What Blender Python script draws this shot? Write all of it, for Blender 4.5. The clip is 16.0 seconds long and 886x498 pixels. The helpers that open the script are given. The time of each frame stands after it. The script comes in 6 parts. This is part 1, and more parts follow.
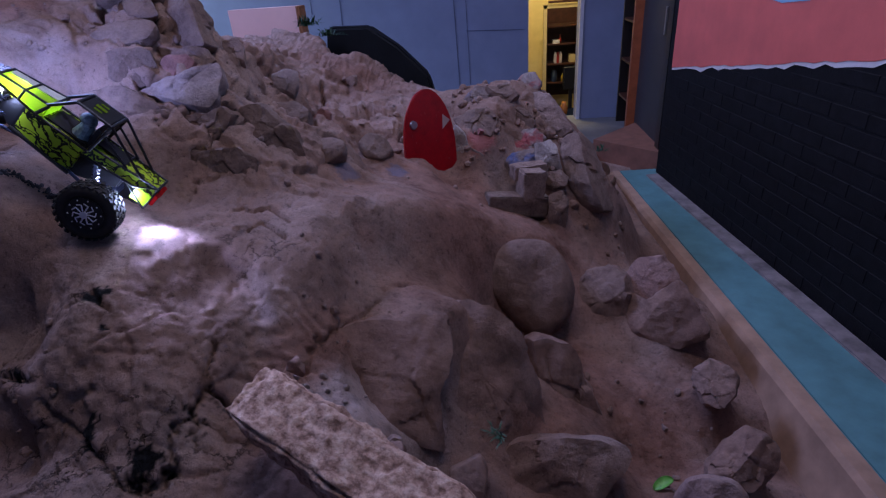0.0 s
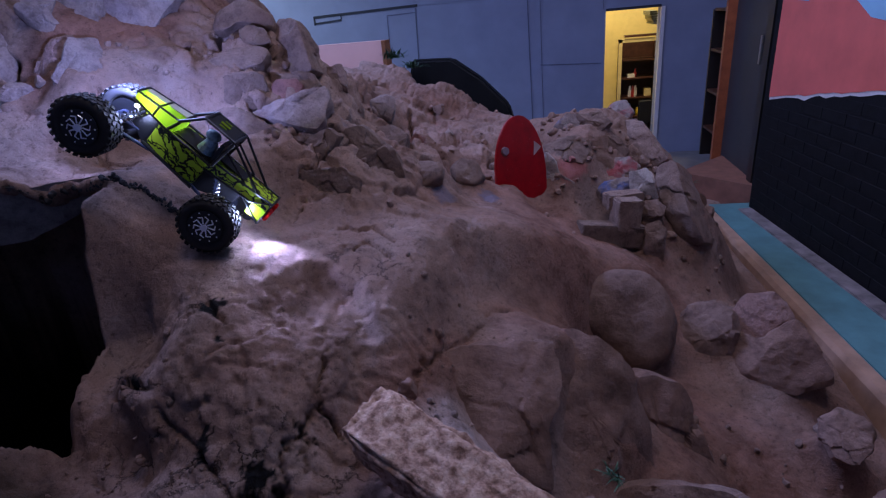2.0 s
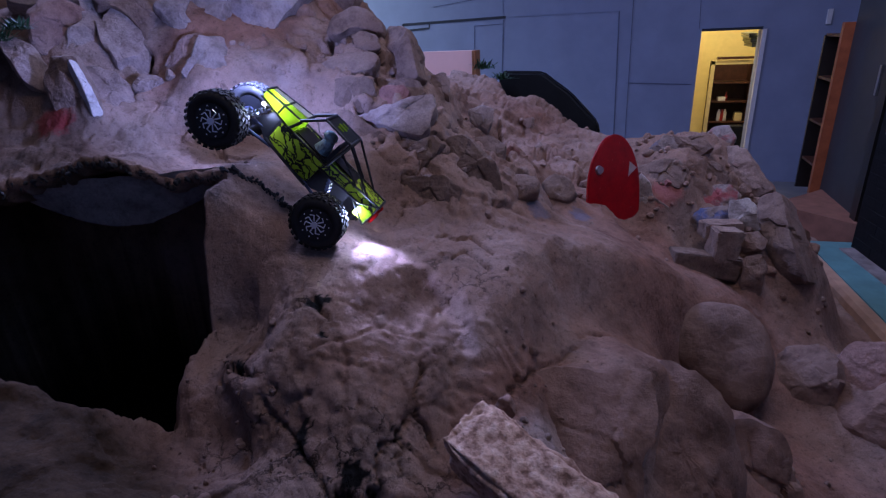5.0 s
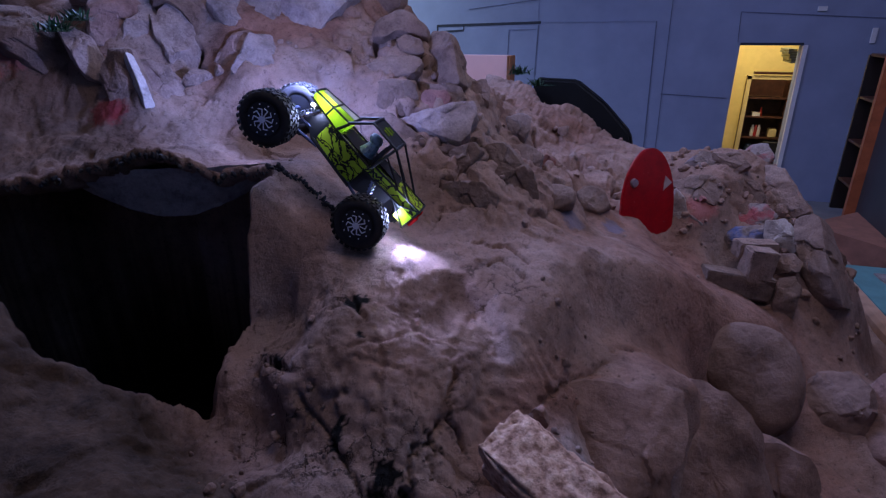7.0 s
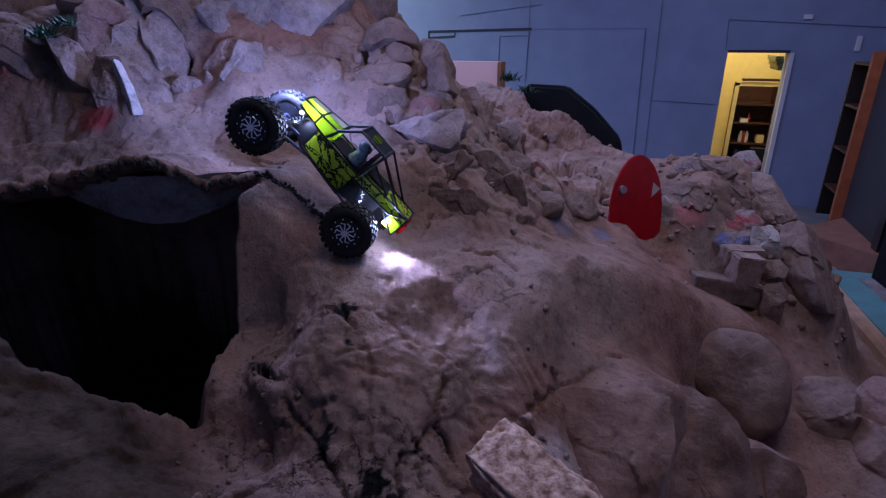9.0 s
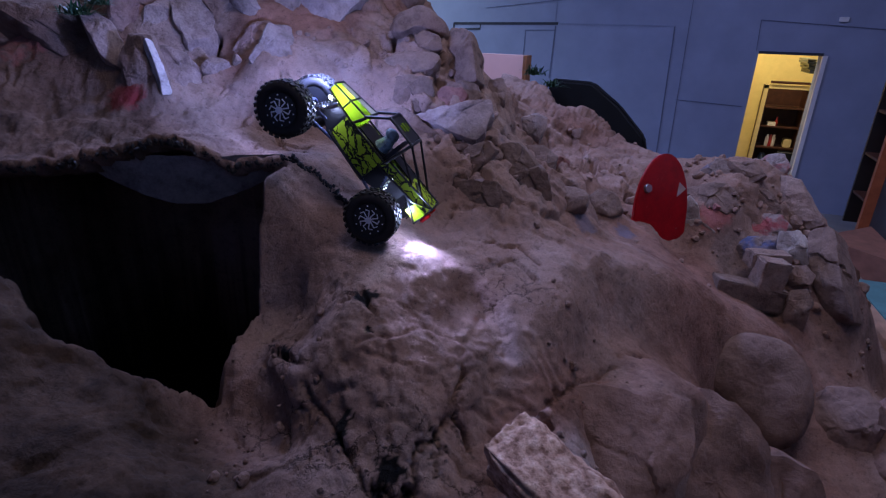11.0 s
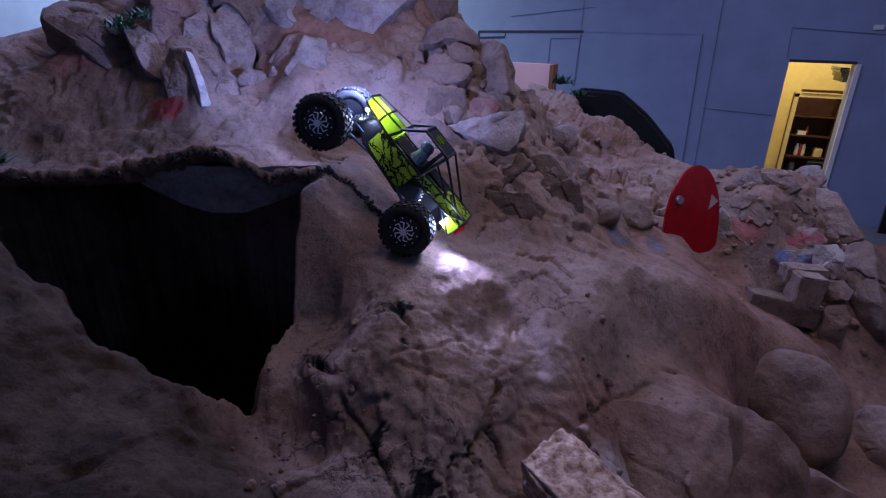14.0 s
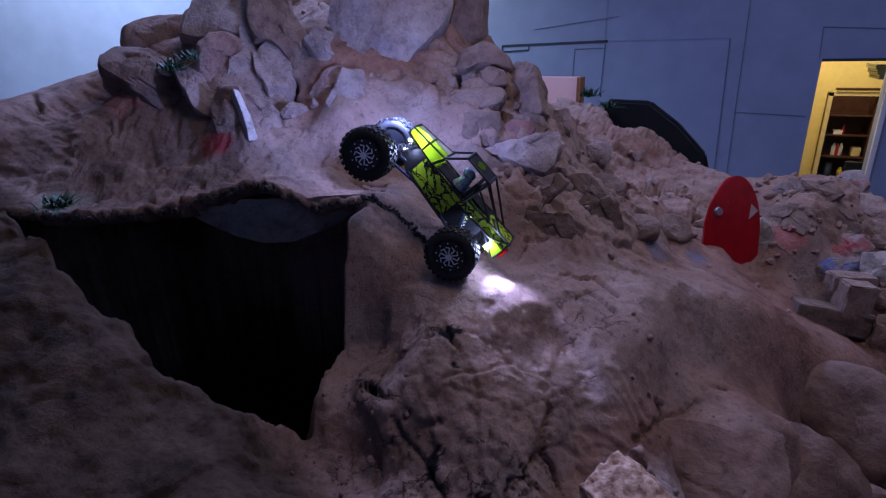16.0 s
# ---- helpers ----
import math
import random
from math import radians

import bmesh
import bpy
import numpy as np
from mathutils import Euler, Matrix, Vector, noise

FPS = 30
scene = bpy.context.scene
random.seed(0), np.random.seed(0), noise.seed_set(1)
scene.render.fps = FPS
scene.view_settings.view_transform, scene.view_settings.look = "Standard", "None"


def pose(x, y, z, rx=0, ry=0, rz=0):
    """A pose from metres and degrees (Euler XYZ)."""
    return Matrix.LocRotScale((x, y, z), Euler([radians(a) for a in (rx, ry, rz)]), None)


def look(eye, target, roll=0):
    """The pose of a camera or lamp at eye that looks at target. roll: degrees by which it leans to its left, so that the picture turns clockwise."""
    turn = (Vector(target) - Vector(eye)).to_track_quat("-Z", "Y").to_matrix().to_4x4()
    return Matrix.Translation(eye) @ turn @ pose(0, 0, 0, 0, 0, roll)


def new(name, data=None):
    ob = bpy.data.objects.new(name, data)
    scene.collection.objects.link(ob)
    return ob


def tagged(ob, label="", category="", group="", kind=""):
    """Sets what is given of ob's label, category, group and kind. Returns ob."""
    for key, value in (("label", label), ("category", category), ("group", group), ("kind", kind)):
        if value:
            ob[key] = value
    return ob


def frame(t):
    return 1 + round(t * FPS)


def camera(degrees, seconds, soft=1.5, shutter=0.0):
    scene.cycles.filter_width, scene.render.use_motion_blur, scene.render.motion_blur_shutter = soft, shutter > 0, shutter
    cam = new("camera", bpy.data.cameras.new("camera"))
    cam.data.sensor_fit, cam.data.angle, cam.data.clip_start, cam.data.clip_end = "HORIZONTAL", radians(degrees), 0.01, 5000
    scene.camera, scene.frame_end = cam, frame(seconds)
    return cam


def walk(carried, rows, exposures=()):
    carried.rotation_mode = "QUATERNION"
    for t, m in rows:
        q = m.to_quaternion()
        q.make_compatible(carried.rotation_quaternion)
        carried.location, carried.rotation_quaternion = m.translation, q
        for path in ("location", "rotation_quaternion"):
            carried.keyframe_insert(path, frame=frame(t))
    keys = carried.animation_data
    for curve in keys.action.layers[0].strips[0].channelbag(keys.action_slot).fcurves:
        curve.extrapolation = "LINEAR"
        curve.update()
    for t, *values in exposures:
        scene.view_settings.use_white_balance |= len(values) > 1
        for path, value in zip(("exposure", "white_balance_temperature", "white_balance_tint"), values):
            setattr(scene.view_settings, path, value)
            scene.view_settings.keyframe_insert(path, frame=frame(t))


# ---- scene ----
cam = camera(78.0, 16.0, soft=1.2)
# seconds, eye, yaw, pitch, roll
PATH = [
    (0, 0.1065, -0.0418, 1.5723, 3.081, -27.526, 3.878),
    (0.5, 0.0637, -0.0395, 1.5309, 4.431, -27.380, 3.390),
    (1, 0.0233, -0.0342, 1.5129, 6.110, -26.192, 4.504),
    (1.5, -0.0083, -0.0237, 1.5261, 7.969, -24.862, 4.261),
    (2, -0.0504, -0.0223, 1.5272, 9.236, -23.457, 4.892),
    (2.5, -0.0928, -0.0316, 1.5378, 11.264, -21.536, 5.102),
    (3, -0.0962, -0.0257, 1.5365, 12.391, -21.529, 4.205),
    (3.5, -0.1223, -0.0310, 1.5317, 13.654, -21.688, 3.530),
    (4, -0.1371, -0.0311, 1.5330, 15.111, -21.789, 2.868),
    (4.5, -0.1410, -0.0281, 1.5370, 15.528, -21.911, 2.829),
    (5, -0.1730, -0.0384, 1.5420, 16.798, -22.048, 2.579),
    (7.5, -0.2245, -0.0656, 1.5680, 19.778, -21.887, 0.195),
    (8, -0.2184, -0.0653, 1.5688, 19.292, -21.843, -0.080),
    (8.5, -0.2110, -0.0619, 1.5725, 18.914, -21.725, -0.209),
    (9, -0.2138, -0.0629, 1.5763, 18.946, -21.492, 0.150),
    (11.5, -0.2500, -0.0662, 1.5600, 21.830, -22.389, -2.050),
    (12, -0.2574, -0.0676, 1.5590, 22.139, -22.548, -2.643),
    (12.5, -0.2561, -0.0674, 1.5611, 22.387, -22.717, -2.914),
    (13, -0.2677, -0.0745, 1.5721, 22.697, -22.202, -2.767),
    (13.5, -0.2799, -0.0807, 1.5803, 23.057, -21.811, -2.147),
    (14, -0.2805, -0.0790, 1.5807, 23.336, -21.616, -1.348),
    (14.5, -0.2881, -0.0814, 1.5826, 23.601, -21.617, -0.703),
    (15, -0.3010, -0.0947, 1.6067, 24.204, -20.903, 0.815),
    (15.5, -0.3133, -0.1107, 1.6148, 24.746, -20.881, 1.166),
    (16, -0.3211, -0.1193, 1.6286, 25.299, -20.401, 1.378),
]
walk(cam, [(t, pose(x, y, z, 90 + pitch, roll, yaw)) for t, x, y, z, yaw, pitch, roll in PATH])

# ---- world, light ----
world = bpy.data.worlds.new("world")
scene.world = world
world.use_nodes = True
world.node_tree.nodes["Background"].inputs[0].default_value = (0.35, 0.42, 0.62, 1)
world.node_tree.nodes["Background"].inputs[1].default_value = 0.02
scene.view_settings.exposure = 0.0


def area_lamp(name, m, sx, sy, watts, colour):
    data = bpy.data.lights.new(name, "AREA")
    data.shape, data.size, data.size_y, data.energy, data.color = "RECTANGLE", sx, sy, watts, colour
    ob = new(name, data)
    ob.matrix_world = m
    return ob


def spot_lamp(name, m, watts, colour, cone=120, soft=0.01):
    data = bpy.data.lights.new(name, "SPOT")
    data.energy, data.color, data.spot_size, data.spot_blend, data.shadow_soft_size = watts, colour, radians(cone), 0.6, soft
    ob = new(name, data)
    ob.matrix_world = m
    return ob


area_lamp("skylight_lamp", look((-2.9, 3.3, 4.05), (-1.4, 2.0, 0.9)), 1.6, 1.0, 215, (0.36, 0.45, 1.0))
# unseen lamp, added only to brighten the far left walls
area_lamp("window_lamp", look((-5.0, 4.9, 3.9), (-6.8, 6.3, 2.0)), 1.6, 1.0, 290, (0.66, 0.80, 1.0))
# two unseen fill lamps, added below the ceiling to even out the brightness
area_lamp("ceiling_lamp", pose(1.0, 3.6, 4.15), 1.8, 0.6, 52, (0.61, 0.62, 1.0))
area_lamp("ceiling_lamp", pose(0.0, 1.4, 4.15), 1.8, 0.6, 28, (0.94, 0.76, 0.82))
LED = 5.0  # watts of one lamp of the toy car

# ---- materials ----


def material(name, build):
    m = bpy.data.materials.new(name)
    m.use_nodes = True
    nt = m.node_tree
    build(nt, nt.nodes["Principled BSDF"])
    return m


def link(nt, a, b):
    nt.links.new(a, b)


def ramp(nt, fac, *stops):
    n = nt.nodes.new("ShaderNodeValToRGB")
    while len(n.color_ramp.elements) < len(stops):
        n.color_ramp.elements.new(0.5)
    for e, (p, c) in zip(n.color_ramp.elements, stops):
        e.position, e.color = p, (*c, 1)
    link(nt, fac, n.inputs[0])
    return n.outputs[0]


def noise_tex(nt, scale, detail=6, rough=0.6, vec=None, kind="ShaderNodeTexNoise"):
    n = nt.nodes.new(kind)
    n.inputs["Scale"].default_value = scale
    if "Detail" in n.inputs:
        n.inputs["Detail"].default_value = detail
        n.inputs["Roughness"].default_value = rough
    if vec is None:
        vec = nt.nodes.new("ShaderNodeNewGeometry").outputs["Position"]
    link(nt, vec, n.inputs["Vector"])
    return n


def mix(nt, fac, a, b, how="MIX"):
    n = nt.nodes.new("ShaderNodeMix")
    n.data_type, n.blend_type = "RGBA", how
    for sock, v in ((n.inputs[0], fac), (n.inputs[6], a), (n.inputs[7], b)):
        if isinstance(v, (int, float)):
            sock.default_value = v
        elif isinstance(v, tuple):
            sock.default_value = (*v, 1)
        else:
            link(nt, v, sock)
    return n.outputs[2]


def bump(nt, bsdf, height, strength, distance):
    n = nt.nodes.new("ShaderNodeBump")
    n.inputs["Strength"].default_value, n.inputs["Distance"].default_value = strength, distance
    link(nt, height, n.inputs["Height"])
    link(nt, n.outputs[0], bsdf.inputs["Normal"])
    return n


def plain(name, colour, rough=0.6, metal=0.0, vary=0.15, scale=14.0, relief=0.0, gloss=0.5):
    """A painted or moulded surface with slight mottling."""
    def build(nt, b):
        n = noise_tex(nt, scale, 5)
        dark = tuple(c * (1 - vary) for c in colour)
        light = tuple(min(1, c * (1 + vary)) for c in colour)
        link(nt, ramp(nt, n.outputs[0], (0.3, dark), (0.7, light)), b.inputs["Base Color"])
        b.inputs["Roughness"].default_value, b.inputs["Metallic"].default_value = rough, metal
        b.inputs["Specular IOR Level"].default_value = gloss
        if relief:
            bump(nt, b, noise_tex(nt, scale * 6, 4).outputs[0], 0.5, relief)
    return material(name, build)


def glow(name, colour, strength):
    def build(nt, b):
        b.inputs["Base Color"].default_value = (*colour, 1)
        b.inputs["Emission Color"].default_value = (*colour, 1)
        b.inputs["Emission Strength"].default_value = strength
    return material(name, build)


def spot(nt, pos, at, radius, scale, vec):
    """A splash mask round a place, with an uneven edge."""
    d = nt.nodes.new("ShaderNodeVectorMath")
    d.operation = "DISTANCE"
    link(nt, pos, d.inputs[0])
    d.inputs[1].default_value = at
    n = noise_tex(nt, scale, 6, 0.7, vec)
    a = nt.nodes.new("ShaderNodeMath")
    a.operation = "MULTIPLY_ADD"
    link(nt, n.outputs[0], a.inputs[0])
    a.inputs[1].default_value = -radius * 2.2
    link(nt, d.outputs["Value"], a.inputs[2])
    m = nt.nodes.new("ShaderNodeMapRange")
    m.inputs[1].default_value, m.inputs[2].default_value, m.inputs[4].default_value = radius * 0.15, -radius * 0.35, 0.65
    link(nt, a.outputs[0], m.inputs[0])
    return m.outputs[0]


def build_earth(nt, b):
    pos = nt.nodes.new("ShaderNodeNewGeometry").outputs["Position"]
    big = noise_tex(nt, 1.7, 4, 0.6, pos)
    mid = noise_tex(nt, 8, 8, 0.68, pos)
    lump = noise_tex(nt, 24, 8, 0.7, pos)
    hair = nt.nodes.new("ShaderNodeTexVoronoi")
    hair.feature = "DISTANCE_TO_EDGE"
    hair.inputs["Scale"].default_value = 8
    link(nt, mix(nt, 0.12, pos, noise_tex(nt, 9, 6, 0.7, pos).outputs["Color"], "ADD"), hair.inputs["Vector"])
    hair_line = ramp(nt, hair.outputs["Distance"], (0.006, (0.04, 0.04, 0.045)), (0.026, (1, 1, 1)))
    cracked = nt.nodes.new("ShaderNodeAttribute")
    cracked.attribute_name = "cracked"
    patch = noise_tex(nt, 4.5, 4, 0.6, pos).outputs[0]
    hair_mask = mix(nt, cracked.outputs["Fac"], (0.0, 0.0, 0.0), ramp(nt, patch, (0.50, (0, 0, 0)), (0.58, (0.8, 0.8, 0.8))))
    flake = noise_tex(nt, 42, 3, 0.5, mix(nt, 0.05, pos, noise_tex(nt, 30, 3, 0.6, pos).outputs["Color"], "ADD"), "ShaderNodeTexVoronoi")
    flake_step = ramp(nt, flake.outputs["Color"], (0.2, (0.2, 0.2, 0.2)), (0.8, (0.8, 0.8, 0.8)))
    fine = noise_tex(nt, 60, 7, 0.72, pos)
    grit = noise_tex(nt, 260, 4, 0.7, pos)
    sand = nt.nodes.new("ShaderNodeAttribute")
    sand.attribute_name = "sand"
    worn_and_shade = nt.nodes.new("ShaderNodeAttribute")
    worn_and_shade.attribute_name = "worn_and_shade"
    darker_brown = nt.nodes.new("ShaderNodeAttribute")
    darker_brown.attribute_name = "darker_brown"
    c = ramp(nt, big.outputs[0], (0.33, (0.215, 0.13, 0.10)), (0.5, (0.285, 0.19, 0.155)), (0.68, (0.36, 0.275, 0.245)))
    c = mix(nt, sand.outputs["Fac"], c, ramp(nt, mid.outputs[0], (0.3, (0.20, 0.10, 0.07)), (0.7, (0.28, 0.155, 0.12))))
    c = mix(nt, darker_brown.outputs["Fac"], c, ramp(nt, mid.outputs[0], (0.3, (0.034, 0.021, 0.014)), (0.7, (0.082, 0.052, 0.035))))
    c2 = ramp(nt, mid.outputs[0], (0.30, (0.34, 0.30, 0.29)), (0.47, (0.9, 0.9, 0.9)), (0.72, (1.25, 1.22, 1.2)))
    c = mix(nt, 0.75, c, c2, "MULTIPLY")
    c3 = ramp(nt, fine.outputs[0], (0.33, (0.22, 0.21, 0.22)), (0.44, (0.95, 0.95, 0.95)), (0.7, (1.12, 1.1, 1.1)))
    c = mix(nt, 0.65, c, c3, "MULTIPLY")
    c = mix(nt, 0.5, c, ramp(nt, grit.outputs[0], (0.3, (0.6, 0.6, 0.6)), (0.6, (1.1, 1.1, 1.1))), "MULTIPLY")
    c = mix(nt, mix(nt, sand.outputs["Fac"], hair_mask, (0.0, 0.0, 0.0)), c, mix(nt, 1.0, c, hair_line, "MULTIPLY"))
    # black of the bared liner, and of the shade painted inside the cave
    c = mix(nt, worn_and_shade.outputs["Fac"], c, ramp(nt, fine.outputs[0], (0.4, (0.002, 0.002, 0.003)), (0.75, (0.012, 0.013, 0.016))))
    hole = noise_tex(nt, 34, 3, 0.5, pos, "ShaderNodeTexVoronoi")
    hole_mask = ramp(nt, noise_tex(nt, 6, 3, 0.5, pos).outputs[0], (0.48, (0, 0, 0)), (0.58, (1, 1, 1)))
    c = mix(nt, mix(nt, sand.outputs["Fac"], hole_mask, (0.0, 0.0, 0.0)), c, mix(nt, 1.0, c, ramp(nt, hole.outputs["Distance"], (0.20, (0.10, 0.09, 0.09)), (0.36, (1, 1, 1))), "MULTIPLY"))
    val = nt.nodes.new("ShaderNodeMapRange")
    val.inputs[3].default_value, val.inputs[4].default_value = 0.82, 1.08
    link(nt, nt.nodes.new("ShaderNodeObjectInfo").outputs["Random"], val.inputs[0])
    c = mix(nt, 1.0, c, val.outputs[0], "MULTIPLY")
    for at, radius, col in SPLASHES:
        c = mix(nt, spot(nt, pos, at, radius, 24, pos), c, col)
    link(nt, c, b.inputs["Base Color"])
    b.inputs["Roughness"].default_value = 0.93
    b.inputs["Specular IOR Level"].default_value = 0.25
    h = mix(nt, 0.62, lump.outputs[0], fine.outputs[0])
    h = mix(nt, 0.07, h, grit.outputs[0])
    h = mix(nt, mix(nt, sand.outputs["Fac"], (0.22, 0.22, 0.22), (0.03, 0.03, 0.03)), h, flake_step)
    h = mix(nt, hair_mask, h, mix(nt, 0.8, h, hair_line, "MULTIPLY"))
    bump(nt, b, h, 1.0, 0.015)


# old paint splashed on the course: place, radius, colour
SPLASHES = [
    ((-1.93, 1.33, 1.31), 0.06, (0.22, 0.006, 0.016)),
    ((-2.35, 1.35, 1.42), 0.11, (0.32, 0.10, 0.085)),
    ((-0.44, 2.0, 0.86), 0.05, (0.13, 0.13, 0.19)),
    ((-0.28, 2.35, 0.76), 0.05, (0.13, 0.13, 0.19)),
    ((0.10, 2.75, 0.75), 0.07, (0.35, 0.10, 0.10)),
    ((-0.80, 1.95, 1.15), 0.04, (0.16, 0.15, 0.19)),
    ((-1.75, 2.30, 1.82), 0.07, (0.35, 0.06, 0.06)),
]
EARTH = material("concrete_earth", build_earth)


def rock_material(name, lo, mid, hi, scale=7.0, relief=0.010, paint=None):
    """Dusty broken rock: mottled body, dark pits, pale dust on faces that look up, perhaps splashed with paint."""
    def build(nt, b):
        pos = nt.nodes.new("ShaderNodeNewGeometry")
        rand = nt.nodes.new("ShaderNodeObjectInfo").outputs["Random"]
        off = nt.nodes.new("ShaderNodeVectorMath")
        off.operation = "ADD"
        link(nt, pos.outputs["Position"], off.inputs[0])
        link(nt, rand, off.inputs[1])
        vec = off.outputs[0]
        n1 = noise_tex(nt, scale * 0.5, 5, 0.6, vec)
        n2 = noise_tex(nt, scale * 4, 8, 0.7, vec)
        n3 = noise_tex(nt, scale * 22, 5, 0.7, vec)
        c = ramp(nt, n1.outputs[0], (0.3, lo), (0.5, mid), (0.72, hi))
        c = mix(nt, 0.85, c, ramp(nt, n2.outputs[0], (0.30, (0.38, 0.36, 0.36)), (0.5, (0.9, 0.9, 0.9)), (0.75, (1.15, 1.13, 1.1))), "MULTIPLY")
        c = mix(nt, 0.6, c, ramp(nt, n3.outputs[0], (0.3, (0.6, 0.58, 0.57)), (0.55, (1, 1, 1))), "MULTIPLY")
        if paint:
            p = noise_tex(nt, scale * 1.1, 6, 0.6, vec)
            c = mix(nt, ramp(nt, p.outputs[0], (0.54, (0, 0, 0)), (0.64, (0.75, 0.75, 0.75))), c, paint)
        v = nt.nodes.new("ShaderNodeHueSaturation")
        m = nt.nodes.new("ShaderNodeMapRange")
        m.inputs[3].default_value, m.inputs[4].default_value = 0.8, 1.15
        link(nt, rand, m.inputs[0])
        link(nt, m.outputs[0], v.inputs["Value"])
        link(nt, c, v.inputs["Color"])
        link(nt, v.outputs[0], b.inputs["Base Color"])
        b.inputs["Roughness"].default_value = 0.9
        h = mix(nt, 0.4, n2.outputs[0], n3.outputs[0])
        bump(nt, b, h, 1.0, relief * 1.3)
    return material(name, build)


PALE = EARTH
EARTHR = EARTH
LILAC = rock_material("pale_weathered_rock", (0.24, 0.175, 0.16), (0.33, 0.255, 0.24), (0.43, 0.365, 0.345), 5.0, 0.012)
BROWN = rock_material("dusty_brown_rock", (0.165, 0.10, 0.078), (0.235, 0.155, 0.125), (0.31, 0.225, 0.19), 5.0, 0.012)
CHIP_FACE = rock_material("fresh_broken_stone", (0.40, 0.36, 0.35), (0.48, 0.44, 0.43), (0.56, 0.53, 0.52), 6.0, 0.006)
PINK = rock_material("pinkish_rock", (0.27, 0.15, 0.13), (0.35, 0.225, 0.20), (0.42, 0.31, 0.28), 4.0, 0.010)
SMOOTHROCK = rock_material("smooth_dusty_boulder", (0.19, 0.105, 0.08), (0.235, 0.145, 0.115), (0.29, 0.20, 0.17), 3.0, 0.008)
REDROCK = rock_material("reddish_rock", (0.22, 0.085, 0.075), (0.27, 0.12, 0.105), (0.30, 0.16, 0.14))
WHITEROCK = rock_material("plastered_rock", (0.31, 0.25, 0.23), (0.40, 0.34, 0.315), (0.48, 0.43, 0.40))
REDPAINT = rock_material("rock_with_red_paint", (0.24, 0.18, 0.16), (0.31, 0.25, 0.23), (0.38, 0.32, 0.30), paint=(0.36, 0.04, 0.05))
BLUEPAINT = rock_material("rock_with_blue_paint", (0.22, 0.16, 0.14), (0.29, 0.22, 0.20), (0.36, 0.29, 0.27), paint=(0.05, 0.11, 0.34))


def build_slab(nt, b):
    co = nt.nodes.new("ShaderNodeTexCoord").outputs["Object"]
    clumps = noise_tex(nt, 42, 4, 0.55, co)
    grains = noise_tex(nt, 120, 4, 0.7, co)
    broad = noise_tex(nt, 7, 4, 0.6, co)
    c = ramp(nt, clumps.outputs[0], (0.36, (0.19, 0.105, 0.07)), (0.46, (0.35, 0.22, 0.16)), (0.56, (0.47, 0.32, 0.24)), (0.7, (0.57, 0.43, 0.34)))
    c = mix(nt, 0.7, c, ramp(nt, broad.outputs[0], (0.3, (0.62, 0.58, 0.56)), (0.7, (1.15, 1.12, 1.1))), "MULTIPLY")
    c = mix(nt, 0.7, c, ramp(nt, grains.outputs[0], (0.34, (0.5, 0.48, 0.47)), (0.52, (1.05, 1.05, 1.05))), "MULTIPLY")
    link(nt, c, b.inputs["Base Color"])
    b.inputs["Roughness"].default_value = 0.92
    bump(nt, b, mix(nt, 0.25, clumps.outputs[0], grains.outputs[0]), 1.0, 0.009)


SLABROCK = material("rough_sandstone_slab", build_slab)
WALL_BLUE = plain("blue_grey_wall_paint", (0.23, 0.27, 0.40), 0.6, vary=0.08, scale=3)
BLACK_WALL = plain("black_block_paint", (0.005, 0.005, 0.0065), 0.7, vary=0.5, scale=8, relief=0.004, gloss=0.2)
BLACK_BRICK = plain("black_brick_paint", (0.005, 0.005, 0.0065), 0.7, vary=0.6, scale=20, relief=0.003, gloss=0.2)
CORAL = plain("coral_mural_paint", (0.66, 0.135, 0.11), 0.6, vary=0.12, scale=4)
TEAL = plain("teal_floor_paint", (0.085, 0.215, 0.225), 0.6, vary=0.2, scale=7)
TAN = plain("tan_kerb_paint", (0.33, 0.205, 0.14), 0.8, vary=0.3, scale=6)
CEIL = plain("ceiling_board", (0.5, 0.5, 0.52), 0.8, vary=0.05)
YELLOW_WALL = plain("yellow_room_paint", (0.75, 0.6, 0.25), 0.6, vary=0.05)
WHITE_PAINT = plain("white_brushed_paint", (0.7, 0.66, 0.66), 0.6, vary=0.1, scale=20)
SKYPAINT = plain("pale_blue_paint", (0.25, 0.5, 0.68), 0.6, vary=0.1, scale=5)
REDSTEP = plain("red_brown_step_paint", (0.22, 0.10, 0.07), 0.6, vary=0.25, scale=9)
FLOOR = plain("concrete_floor", (0.2, 0.2, 0.21), 0.7, vary=0.15, scale=5)


def ob_from(name, bm, mat, parent=None, label=""):
    me = bpy.data.meshes.new(name)
    bm.to_mesh(me)
    bm.free()
    if mat:
        me.materials.append(mat)
    ob = new(name, me)
    if parent:
        ob.parent = parent
    if label:
        ob["label"] = label
    return ob


part = ob_from


def box(bm, cx, cy, cz, sx, sy, sz, m=None):
    mm = Matrix.Translation((cx, cy, cz)) @ Matrix.Diagonal((sx, sy, sz, 1))
    if m is not None:
        mm = m @ mm
    return bmesh.ops.create_cube(bm, size=1, matrix=mm)["verts"]


def structure(name, boxes, mat, label, category="wall"):
    bm = bmesh.new()
    for b in boxes:
        box(bm, *b)
    ob = ob_from(name, bm, mat)
    return tagged(ob, label, category, kind="structure")


